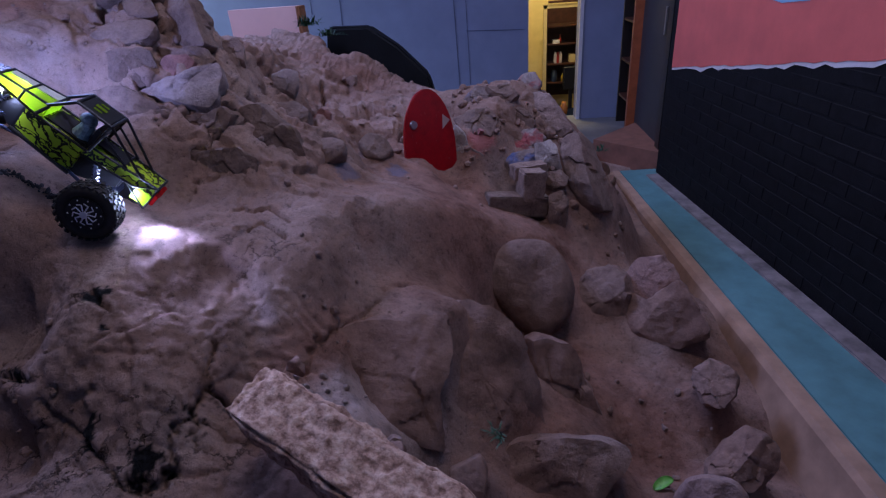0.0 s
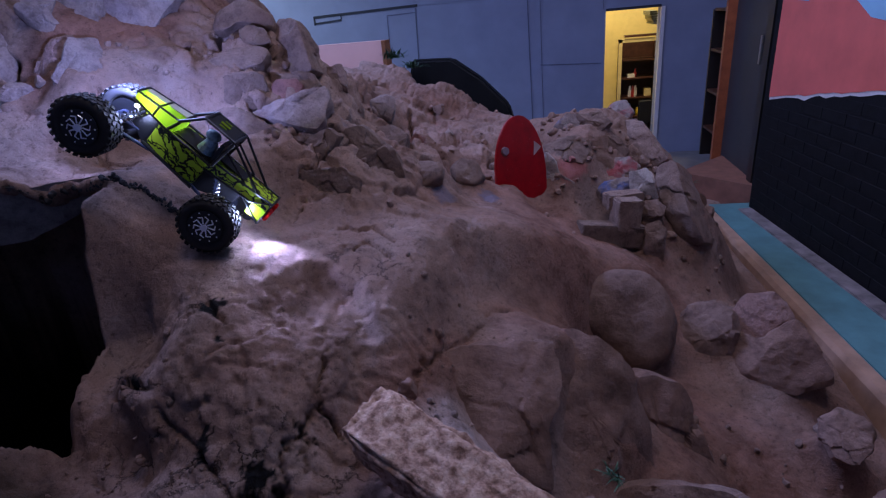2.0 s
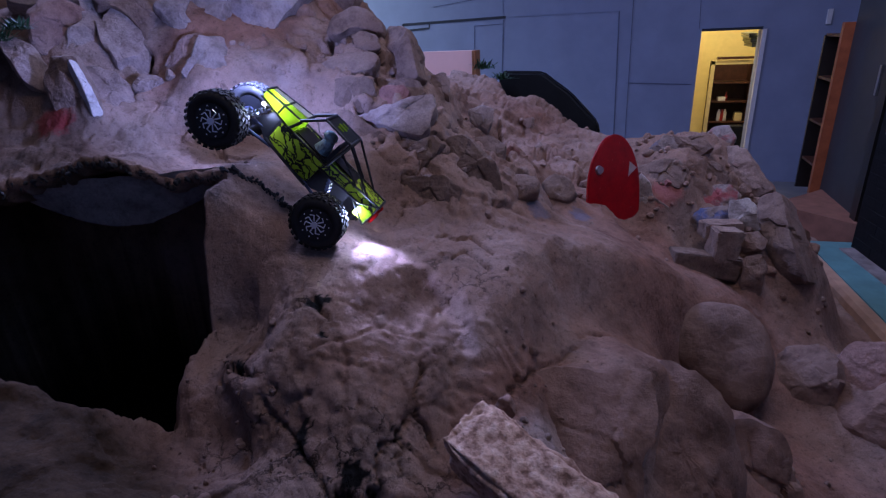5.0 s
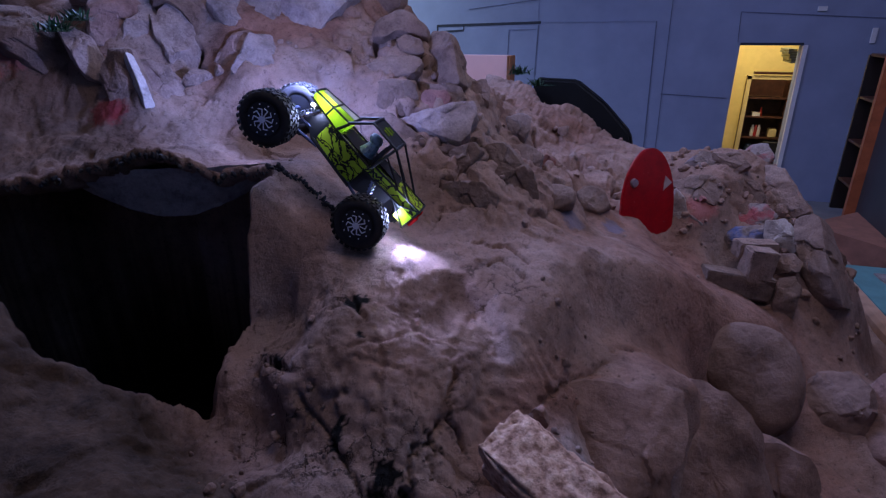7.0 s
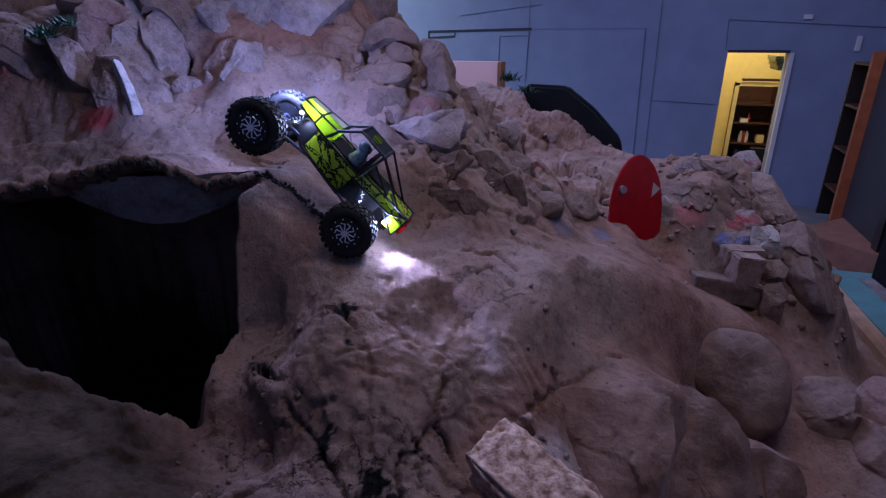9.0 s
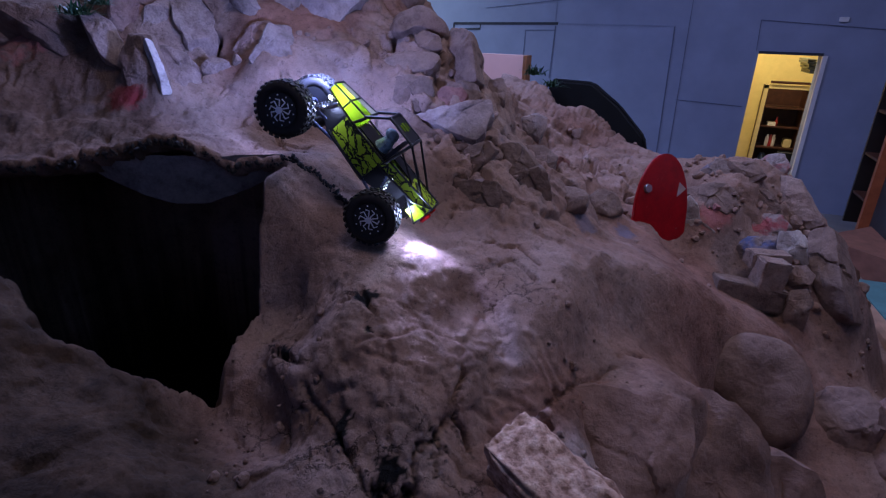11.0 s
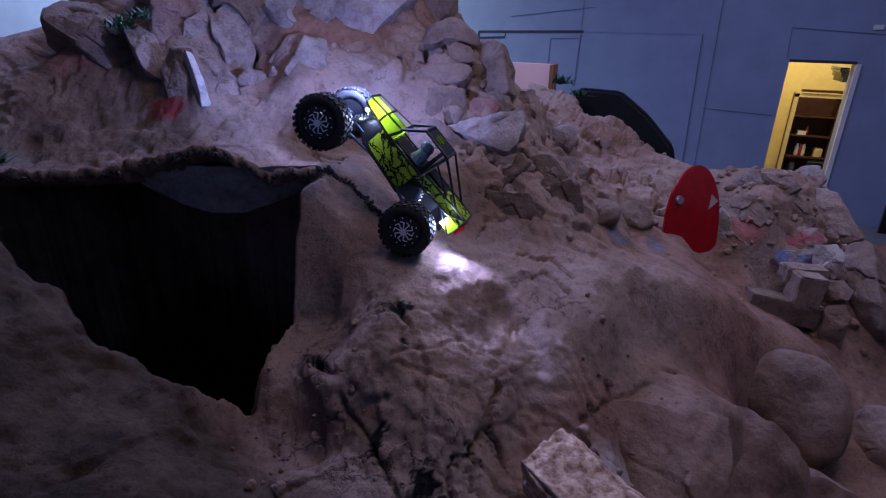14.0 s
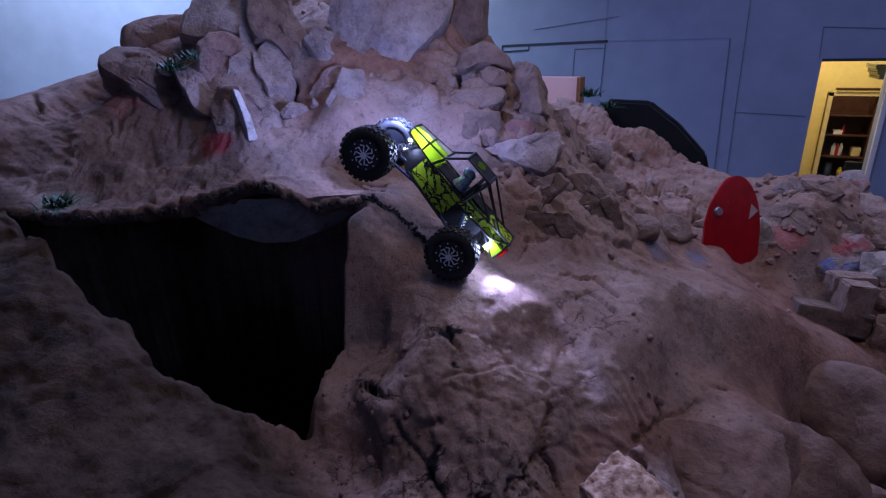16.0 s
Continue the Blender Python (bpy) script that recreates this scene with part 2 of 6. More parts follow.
# back wall with the doorway
DX0, DX1, DTOP, DBOT = 0.75, 1.40, 1.36, -0.45
structure("wall_north", [(-3.6 + (DX0 + 3.6 - 3.6) / 2 - 0.0, 7.7, 1.85, DX0 + 7.2, 0.2, 4.7),
                         ((DX0 + DX1) / 2, 7.7, (DTOP + 4.2) / 2, DX1 - DX0, 0.2, 4.2 - DTOP),
                         ((DX1 + 4.2) / 2, 7.7, 1.85, 4.2 - DX1, 0.2, 4.7)], WALL_BLUE, "blue-grey painted panelled wall with an open doorway")
structure("wall_west", [(-7.3, 2.6, 1.85, 0.2, 10.4, 4.7)], WALL_BLUE, "pale blue-grey painted wall")
structure("wall_south", [(-1.5, -2.7, 1.85, 11.8, 0.2, 4.7)], WALL_BLUE, "plain blue-grey wall")
structure("wall_far_east", [(4.3, 2.6, 1.85, 0.2, 10.4, 4.7)], WALL_BLUE, "plain blue-grey wall")
structure("floor", [(-1.5, 2.5, -0.55, 11.8, 10.6, 0.2)], FLOOR, "grey concrete floor", "floor")
structure("ceiling", [(-1.5, 2.5, 4.3, 11.8, 10.6, 0.2)], CEIL, "pale ceiling", "ceiling")

# ledge, kerb and side wall, which run at slight angles to one another
KERB = pose(1.36, 1.24, 0, 0, 0, 3.1)
SIDE = pose(1.731, 1.833, 0, 0, 0, 6.5)


def placed(name, boxes, mat, label, category, m):
    bm = bmesh.new()
    for b in boxes:
        box(bm, *b, m=m)
    bmesh.ops.bevel(bm, geom=bm.edges[:], offset=0.006, segments=2, affect="EDGES")
    return tagged(ob_from(name, bm, mat), label, category, kind="structure")


placed("ledge", [(0.30, 0.3, -0.03, 0.60, 5.4, 0.056)], TEAL, "worn teal painted ledge beside the track", "ledge", KERB)
bm = bmesh.new()
section = ((0.0, 0.0), (-0.055, 0.0), (-0.075, -0.02), (-0.21, -0.50), (-0.21, -0.66), (0.0, -0.66))
ends = [[bm.verts.new(KERB @ Vector((x, y, z - 0.004))) for x, z in section] for y in (-2.4, 3.0)]
for i in range(6):
    bm.faces.new((ends[0][i], ends[0][(i + 1) % 6], ends[1][(i + 1) % 6], ends[1][i]))
bm.faces.new(ends[0][::-1])
bm.faces.new(ends[1])
bmesh.ops.recalc_face_normals(bm, faces=bm.faces[:])
tagged(ob_from("kerb", bm, TAN), "tan dusty kerb that slopes down to the track", "kerb", kind="structure")
placed("gutter", [(-0.05, -1.0, -0.005, 0.10, 6.6, 0.022)], plain("dirty_concrete_strip", (0.17, 0.15, 0.15), 0.9, vary=0.5, scale=9, relief=0.004), "dirty concrete strip along the black wall", "strip", SIDE)
placed("wall_east", [(0.1, -1.0, 2.0, 0.2, 6.7, 4.1)], BLACK_WALL, "black painted block wall", "wall", SIDE)


def ragged(bm, pts, x, thick, m):
    """A flat painted field with an uneven outline, given as (along, height)."""
    v = [bm.verts.new(m @ Vector((x - thick, p, q))) for p, q in pts]
    f = bm.faces.new(v)
    r = bmesh.ops.extrude_face_region(bm, geom=[f])
    off = m.to_3x3() @ Vector((thick, 0, 0))
    for g in r["geom"]:
        if isinstance(g, bmesh.types.BMVert):
            g.co += off
    bmesh.ops.recalc_face_normals(bm, faces=bm.faces[:])


def edge_line(y0, y1, z0, slope, n, amp, rnd):
    return [(y0 + (y1 - y0) * i / n, z0 + slope * (y0 + (y1 - y0) * i / n) + rnd.uniform(-amp, amp)) for i in range(n + 1)]


rnd = random.Random(5)
low = edge_line(2.27, -3.9, 1.205, -0.175, 90, 0.006, rnd)
white = [(y, z - 0.012 - rnd.uniform(0, 0.016)) for y, z in low]
bm = bmesh.new()
ragged(bm, white + [(-3.9, 4.0), (2.275, 4.0)], -0.002, 0.002, SIDE)
tagged(ob_from("mural_border", bm, WHITE_PAINT), "ragged white brushed edge of the mural", "mural", kind="structure")
bm = bmesh.new()
sky_line = [(2.22, 4.0), (2.22, 1.62), (2.12, 1.40), (1.98, 1.39), (1.86, 1.47), (1.75, 1.6), (1.55, 1.40), (1.40, 1.31), (1.15, 1.28), (0.95, 1.30), (0.8, 1.42), (0.5, 1.6), (0.2, 1.5), (-0.2, 1.45), (-3.8, 1.6), (-3.8, 4.0)]
ragged(bm, low + [(-3.9, 4.05), (2.27, 4.05)], -0.005, 0.003, SIDE)
tagged(ob_from("mural", bm, CORAL), "coral red painted mural field on the wall", "mural", kind="structure")
bm = bmesh.new()
ragged(bm, [(y, z + 0.012) for y, z in sky_line], -0.009, 0.003, SIDE)
tagged(ob_from("mural_sky", bm, SKYPAINT), "pale blue painted sky of the mural", "mural", kind="structure")

# landing past the ledge
bm = bmesh.new()
box(bm, 0.55, 0.62, -0.16, 1.5, 1.3, 0.56, m=pose(1.24, 4.60, 0, 0, 0, -45))
tagged(ob_from("landing", bm, REDSTEP), "red-brown painted landing step past the ledge", "step", kind="structure")


# ---- the rock course ----
def fade(t):
    return t * t * t * (t * (t * 6 - 15) + 10)


def lattice(ix, iy, iz, seed):
    h = (ix * 374761393 + iy * 668265263 + iz * 2147483647 + seed * 974634777) & 0xFFFFFFFF
    h = ((h ^ (h >> 13)) * 1274126177) & 0xFFFFFFFF
    return ((h ^ (h >> 16)) & 0xFFFFFF) / float(0xFFFFFF) * 2 - 1


def vnoise(x, y, z=0.0, seed=0):
    """Smooth value noise on arrays, about -1 to 1."""
    x, y = np.asarray(x, float), np.asarray(y, float)
    z = np.zeros_like(x) + z
    x0, y0, z0 = (np.floor(a).astype(np.int64) for a in (x, y, z))
    fx, fy, fz = fade(x - x0), fade(y - y0), fade(z - z0)
    out = 0
    for dx in (0, 1):
        for dy in (0, 1):
            for dz in (0, 1):
                w = (fx if dx else 1 - fx) * (fy if dy else 1 - fy) * (fz if dz else 1 - fz)
                out = out + w * lattice(x0 + dx, y0 + dy, z0 + dz, seed)
    return out


def fbm(x, y, z=0.0, octaves=5, gain=0.5, seed=0):
    out, amp, f = 0, 1.0, 1.0
    for o in range(octaves):
        out = out + amp * vnoise(x * f, y * f, z * f, seed + o)
        amp, f = amp * gain, f * 2.03
    return out


# ---- rocks of the course: place, half size, roll, yaw, seed, look ----
ROCKS, CRAGS = [], []


def rock(at, size, roll, yaw, seed, mat, label, group, detail=4, cuts=9, rough=0.08, soft=0.0):
    ROCKS.append((at, size, roll, yaw, seed, mat, label, group, detail, cuts, rough, soft))


def crag(at, yaw, pitch, outline, bulge, thick, soft, mat, label, group):
    """A rock set in the course: the way its face looks, the outline of that face, how far it swells out and reaches back."""
    CRAGS.append((at, yaw, pitch, outline, bulge, thick, soft, mat, label, group))


crag((-2.541, 1.667, 1.701), -39, 30, [(-0.163, -0.032), (-0.131, 0.039), (-0.059, 0.08), (0.068, 0.104), (0.182, 0.097), (0.168, -0.055), (0.055, -0.126), (-0.098, -0.101)], 0.042, 0.155, 0.60, BROWN, "rounded brown boulder at the end of the crest", "rocks of the hill crest")
crag((-2.250, 1.735, 1.771), -44, 25, [(-0.157, -0.086), (-0.127, -0.006), (-0.081, 0.074), (0.032, 0.185), (0.132, 0.187), (0.157, 0.006), (0.114, -0.132), (0.029, -0.1), (-0.083, -0.119)], 0.047, 0.174, 0.10, LILAC, "tall pale peak of weathered rock on the crest", "rocks of the hill crest")
crag((-2.127, 1.609, 1.611), -29, 15, [(-0.082, 0.048), (-0.016, 0.1), (0.043, 0.095), (0.114, 0.057), (0.087, 0.015), (0.03, -0.015), (-0.003, -0.12), (-0.066, -0.121), (-0.097, -0.059)], 0.032, 0.119, 0.10, PINK, "pinkish weathered block set in the hill crest", "rocks of the hill crest")
crag((-2.088, 1.677, 1.604), -20, 20, [(0.053, 0.157), (0.087, 0.118), (0.078, 0.027), (0.012, -0.062), (-0.05, -0.122), (-0.101, -0.119), (-0.071, -0.015), (0.001, 0.024)], 0.050, 0.126, 0.10, LILAC, "upright pale lilac wedge of rock on the crest", "rocks of the hill crest")
crag((-1.952, 1.720, 1.537), -33, 30, [(-0.072, 0.102), (0.003, 0.153), (0.061, 0.095), (0.088, 0.003), (0.052, -0.118), (0.0, -0.136), (-0.05, -0.115), (-0.077, 0.02)], 0.033, 0.120, 0.10, LILAC, "broad pale slab leaning on the crest", "rocks of the hill crest")
crag((-1.955, 1.826, 1.654), -50, 25, [(-0.157, 0.317), (0.004, 0.319), (0.034, 0.126), (0.087, 0.021), (0.158, -0.082), (0.112, -0.144), (0.05, -0.2), (-0.001, -0.204), (0.008, -0.118), (-0.039, -0.036), (-0.092, 0.009), (-0.155, -0.006)], 0.061, 0.223, 0.10, BROWN, "large mauve-brown block high on the hill", "rocks of the hill crest")
crag((-1.915, 1.395, 1.408), -54, 15, [(-0.065, 0.024), (-0.06, 0.068), (-0.028, 0.105), (0.052, 0.106), (0.08, -0.005), (0.099, -0.097), (0.026, -0.102), (-0.038, -0.082), (-0.061, -0.021)], 0.037, 0.102, 0.10, BROWN, "short upright rock with a pale broken face", "rocks of the hill crest")
crag((-1.832, 1.395, 1.413), -15, 15, [(-0.01, 0.096), (0.011, 0.088), (0.022, -0.093), (-0.011, -0.093), (-0.012, -0.003)], 0.008, 0.040, 0.05, CHIP_FACE, "bright broken face of split rock", "rocks of the hill crest")
crag((-1.868, 1.538, 1.384), -22, 30, [(-0.061, 0.126), (-0.02, 0.102), (0.03, 0.072), (0.082, 0.0), (0.086, -0.062), (0.03, -0.102), (-0.07, -0.103), (-0.067, -0.035)], 0.028, 0.104, 0.10, LILAC, "dusty slab leaning beside a broken rock", "rocks of the hill crest")
crag((-1.803, 1.625, 1.403), -50, 25, [(-0.052, -0.003), (-0.006, 0.045), (0.04, 0.032), (0.06, -0.004), (0.002, -0.036), (-0.043, -0.034)], 0.014, 0.052, 0.10, LILAC, "small loose stone between the slabs", "rocks of the hill crest")
crag((-1.739, 1.761, 1.479), -73, 20, [(-0.096, -0.075), (-0.045, 0.015), (0.011, 0.085), (0.058, 0.096), (0.079, 0.078), (0.04, -0.011), (0.002, -0.079), (-0.052, -0.111)], 0.029, 0.105, 0.10, PINK, "long leaning slab of dusty rock", "rocks of the hill crest")
crag((-1.620, 1.729, 1.467), -40, 35, [(0.01, 0.114), (0.093, 0.099), (0.085, -0.011), (0.014, -0.096), (-0.061, -0.08), (-0.09, -0.045), (-0.045, 0.025)], 0.029, 0.108, 0.10, LILAC, "broad lilac slab of dusty rock", "rocks of the hill crest")
crag((-1.745, 1.971, 1.685), -71, 20, [(-0.093, -0.003), (-0.082, 0.24), (0.106, 0.272), (0.131, 0.049), (0.078, -0.055), (0.063, -0.154), (-0.018, -0.163), (-0.078, -0.125), (-0.111, -0.063)], 0.065, 0.178, 0.10, LILAC, "cracked pale block high on the hill", "rocks of the hill crest")
crag((-1.599, 2.099, 1.656), -50, 15, [(-0.147, 0.122), (-0.063, 0.301), (0.297, 0.304), (0.244, 0.038), (0.132, -0.04), (0.05, -0.131), (-0.041, -0.213), (-0.142, -0.235), (-0.168, -0.129), (-0.141, -0.02)], 0.170, 0.275, 0.15, LILAC, "massive summit outcrop with a cracked face", "rocks of the hill crest")
crag((-1.467, 2.454, 1.753), -86, 12, [(-0.135, 0.031), (-0.113, 0.218), (0.126, 0.202), (0.136, -0.086), (0.107, -0.155), (-0.014, -0.121), (-0.119, -0.095)], 0.108, 0.175, 0.15, BROWN, "upright weathered summit block", "rocks of the hill crest")
crag((-2.089, 2.232, 1.849), -53, 25, [(-0.204, -0.075), (-0.172, 0.141), (0.003, 0.156), (0.242, 0.156), (0.227, -0.003), (0.076, -0.079), (-0.018, -0.149), (-0.138, -0.14)], 0.055, 0.203, 0.10, BROWN, "brown block behind the crest", "rocks of the hill crest")
crag((-1.789, 1.848, 1.638), -33, 20, [(-0.077, 0.037), (-0.016, 0.087), (0.058, 0.055), (0.011, -0.008), (0.043, -0.074), (-0.017, -0.098)], 0.024, 0.087, 0.10, LILAC, "narrow block wedged under the summit", "rocks of the hill crest")
crag((-1.229, 2.209, 1.557), -69, 30, [(-0.131, -0.029), (-0.106, 0.059), (-0.016, 0.09), (0.066, 0.055), (0.131, -0.002), (0.116, -0.067), (0.04, -0.044), (-0.029, -0.015), (-0.072, -0.046)], 0.071, 0.112, 0.70, BROWN, "rounded rock above a dark hollow", "rocks of the rock face")
crag((-1.146, 2.110, 1.503), -70, 20, [(-0.058, 0.029), (-0.022, 0.047), (0.044, 0.029), (0.057, -0.025), (0.021, -0.046), (-0.043, -0.033)], 0.029, 0.057, 0.10, BROWN, "blunt nose of rock beside the hollow", "rocks of the rock face")
crag((-1.172, 2.002, 1.420), -68, 35, [(-0.116, 0.015), (-0.064, 0.044), (0.033, 0.052), (0.097, 0.056), (0.121, 0.015), (0.084, -0.037), (0.008, -0.056), (-0.063, -0.055), (-0.101, -0.033)], 0.057, 0.090, 0.50, BROWN, "oval slab on the rock face", "rocks of the rock face")
crag((-1.036, 2.185, 1.435), -93, 15, [(-0.106, 0.103), (-0.08, 0.149), (0.016, 0.124), (0.06, 0.059), (0.094, -0.049), (0.112, -0.091), (0.058, -0.11), (-0.009, -0.103), (-0.064, -0.09), (-0.09, 0.009)], 0.052, 0.131, 0.10, BROWN, "narrow column of rough rock", "rocks of the rock face")
crag((-1.127, 1.895, 1.332), -68, 30, [(-0.091, 0.058), (0.007, 0.061), (0.081, 0.045), (0.094, -0.009), (0.034, -0.076), (-0.039, -0.065), (-0.086, -0.011)], 0.024, 0.088, 0.10, BROWN, "flat stone in the rock face", "rocks of the rock face")
crag((-0.993, 2.060, 1.329), -73, 20, [(-0.098, 0.053), (-0.009, 0.033), (0.079, 0.028), (0.104, -0.02), (0.041, -0.07), (0.028, -0.02), (-0.056, 0.007), (-0.092, -0.012)], 0.024, 0.087, 0.10, BROWN, "rough stone in the rock face", "rocks of the rock face")
crag((-0.988, 1.964, 1.312), -72, 25, [(-0.059, 0.02), (-0.029, 0.041), (0.042, 0.041), (0.068, 0.005), (0.044, -0.033), (-0.015, -0.047), (-0.053, -0.028)], 0.016, 0.058, 0.10, REDROCK, "reddish stone in the rock face", "rocks of the rock face")
crag((-0.930, 1.885, 1.240), -73, 40, [(-0.185, 0.037), (-0.117, 0.055), (-0.004, 0.063), (0.123, 0.083), (0.139, 0.027), (0.102, -0.078), (0.07, -0.103), (-0.023, -0.065), (-0.114, -0.012)], 0.049, 0.172, 0.10, LILAC, "pointed flat slab jutting from the rock face", "rocks of the rock face")
crag((-0.889, 2.242, 1.306), -76, 12, [(-0.051, 0.053), (0.027, 0.062), (0.046, 0.033), (0.039, -0.059), (-0.015, -0.074), (-0.046, -0.017)], 0.017, 0.063, 0.10, BROWN, "dark square block on the rock face", "rocks of the rock face")
crag((-1.062, 1.755, 1.202), -68, 30, [(-0.137, 0.081), (-0.059, 0.096), (-0.003, 0.079), (0.085, 0.013), (0.145, -0.029), (0.117, -0.074), (0.04, -0.1), (-0.069, -0.065), (-0.125, 0.004)], 0.035, 0.129, 0.10, BROWN, "broad block under the jutting slab", "rocks of the rock face")
crag((-0.836, 1.779, 1.127), -90, 20, [(-0.088, 0.048), (-0.003, 0.05), (0.053, 0.071), (0.09, 0.044), (0.066, -0.013), (0.018, -0.078), (-0.059, -0.099), (-0.083, -0.024)], 0.026, 0.096, 0.10, BROWN, "angular block low on the rock face", "rocks of the rock face")
crag((-0.664, 1.890, 1.067), -88, 25, [(-0.117, 0.068), (-0.097, 0.104), (-0.033, 0.119), (0.013, 0.076), (0.079, 0.018), (0.118, -0.077), (0.098, -0.107), (0.032, -0.1), (-0.026, -0.086), (-0.077, -0.008)], 0.051, 0.127, 0.10, BROWN, "upright block low on the rock face", "rocks of the rock face")
crag((-0.855, 1.810, 1.116), -72, 45, [(-0.167, 0.02), (-0.05, 0.052), (0.102, 0.061), (0.129, 0.023), (0.089, -0.035), (0.001, -0.057), (-0.106, -0.061)], 0.029, 0.105, 0.10, BROWN, "long ledge stone on the rock face", "rocks of the rock face")
crag((-0.763, 1.676, 1.019), -74, 30, [(-0.12, 0.072), (-0.047, 0.063), (0.055, 0.059), (0.116, 0.007), (0.081, -0.064), (-0.013, -0.093), (-0.075, -0.044)], 0.030, 0.109, 0.10, BROWN, "broad stone at the foot of the rock face", "rocks of the rock face")
crag((-0.741, 2.382, 1.156), -79, 20, [(-0.059, 0.038), (-0.005, 0.063), (0.054, 0.05), (0.05, -0.008), (0.027, -0.068), (-0.016, -0.058), (-0.05, -0.017)], 0.018, 0.067, 0.10, LILAC, "pale cracked grey rock on the slope", "rocks of the rock face")
crag((-0.604, 2.394, 0.992), -82, 20, [(-0.047, 0.009), (-0.01, 0.045), (0.035, 0.023), (0.033, -0.022), (-0.012, -0.054)], 0.014, 0.050, 0.10, REDROCK, "small reddish stone on the slope", "rocks of the rock face")
crag((-0.515, 2.024, 0.948), -83, 40, [(-0.092, -0.001), (-0.039, 0.057), (0.033, 0.067), (0.087, 0.029), (0.081, -0.032), (0.001, -0.064), (-0.073, -0.054)], 0.031, 0.084, 0.50, BROWN, "rounded dusty rock on the slope", "rocks of the rock face")
crag((-0.394, 2.425, 0.835), -87, 40, [(-0.086, 0.021), (-0.029, 0.075), (0.04, 0.056), (0.089, -0.016), (0.034, -0.071), (-0.05, -0.062)], 0.032, 0.088, 0.50, BROWN, "rounded dusty rock on the slope", "rocks of the rock face")
crag((-2.069, 1.402, 1.512), -41, 35, [(-0.073, 0.139), (-0.015, 0.097), (0.044, 0.028), (0.062, -0.039), (0.042, -0.129), (-0.011, -0.099), (-0.049, 0.006)], 0.029, 0.105, 0.10, LILAC, "low slab under the crest plant", "rocks of the hill crest")
crag((-2.275, 1.357, 1.554), -37, 45, [(-0.13, 0.088), (-0.08, 0.165), (-0.025, 0.151), (0.109, 0.062), (0.133, -0.066), (0.163, -0.205), (0.052, -0.165), (-0.066, -0.052), (-0.147, 0.028)], 0.034, 0.186, 0.10, BROWN, "rough broad rock of the crest", "rocks of the hill crest")
crag((-0.615, 2.129, 1.045), -81, 30, [(-0.105, 0.097), (-0.033, 0.099), (0.033, 0.048), (0.019, -0.028), (0.096, -0.081), (0.029, -0.108), (-0.041, -0.022)], 0.031, 0.112, 0.10, BROWN, "rough stone on the slope", "rocks of the rock face")
crag((0.019, 2.730, 0.717), -94, 20, [(-0.087, 0.041), (-0.053, 0.123), (-0.002, 0.075), (0.019, 0.004), (0.096, -0.038), (0.069, -0.092), (-0.045, -0.112)], 0.031, 0.114, 0.10, WHITEROCK, "pale plastered rock beside the red board", "rubble of the mound")
crag((0.433, 2.692, 0.670), -103, 20, [(-0.066, 0.056), (0.012, 0.078), (0.044, 0.043), (0.08, -0.069), (-0.012, -0.09), (-0.061, -0.017)], 0.023, 0.086, 0.10, WHITEROCK, "flat pale slab in the rubble", "rubble of the mound")
crag((0.466, 2.614, 0.560), -104, 25, [(-0.074, 0.03), (0.02, 0.057), (0.066, 0.02), (0.061, -0.028), (-0.011, -0.056), (-0.065, -0.025)], 0.019, 0.069, 0.10, BROWN, "grey-brown rubble rock in the mound", "rubble of the mound")
crag((0.468, 2.481, 0.449), -104, 20, [(-0.048, 0.08), (0.012, 0.101), (0.047, 0.059), (0.046, -0.081), (-0.011, -0.12), (-0.048, -0.04)], 0.022, 0.080, 0.10, BROWN, "upright rubble rock under the bricks", "rubble of the mound")
crag((0.285, 2.742, 0.605), -99, 25, [(-0.072, 0.009), (-0.031, 0.067), (0.101, 0.094), (0.113, 0.003), (-0.004, -0.042), (-0.037, -0.096), (-0.077, -0.036)], 0.028, 0.105, 0.10, BLUEPAINT, "rubble rock splashed with blue paint", "rubble of the mound")
crag((0.590, 2.736, 0.593), -130, 25, [(-0.159, 0.131), (-0.095, 0.188), (-0.033, 0.151), (0.067, 0.029), (0.209, -0.196), (0.115, -0.247), (-0.024, -0.067), (-0.107, 0.037)], 0.060, 0.220, 0.10, BROWN, "long sloping slab beside the kerb", "rubble of the mound")
crag((0.088, 2.991, 0.914), -95, 25, [(-0.079, -0.005), (-0.015, 0.072), (0.064, 0.053), (0.063, -0.049), (-0.035, -0.072)], 0.022, 0.079, 0.10, BLUEPAINT, "rubble rock splashed with blue paint", "rubble of the mound")
crag((0.382, 3.277, 0.915), -99, 25, [(-0.097, -0.002), (-0.03, 0.06), (0.044, 0.072), (0.088, -0.001), (0.05, -0.065), (-0.059, -0.064)], 0.024, 0.088, 0.10, REDPAINT, "rubble rock splashed with red paint", "rubble of the mound")
crag((0.491, 3.020, 0.786), -122, 30, [(-0.145, 0.128), (-0.049, 0.127), (0.048, 0.026), (0.144, -0.064), (0.09, -0.118), (-0.006, -0.086), (-0.099, -0.004)], 0.040, 0.147, 0.10, BROWN, "broad dusty rock in the rubble mound", "rubble of the mound")
crag((0.214, 2.993, 0.914), -97, 30, [(-0.108, 0.047), (0.036, 0.071), (0.106, 0.005), (0.029, -0.068), (-0.068, -0.054)], 0.026, 0.095, 0.10, BROWN, "broad dusty rock in the rubble mound", "rubble of the mound")
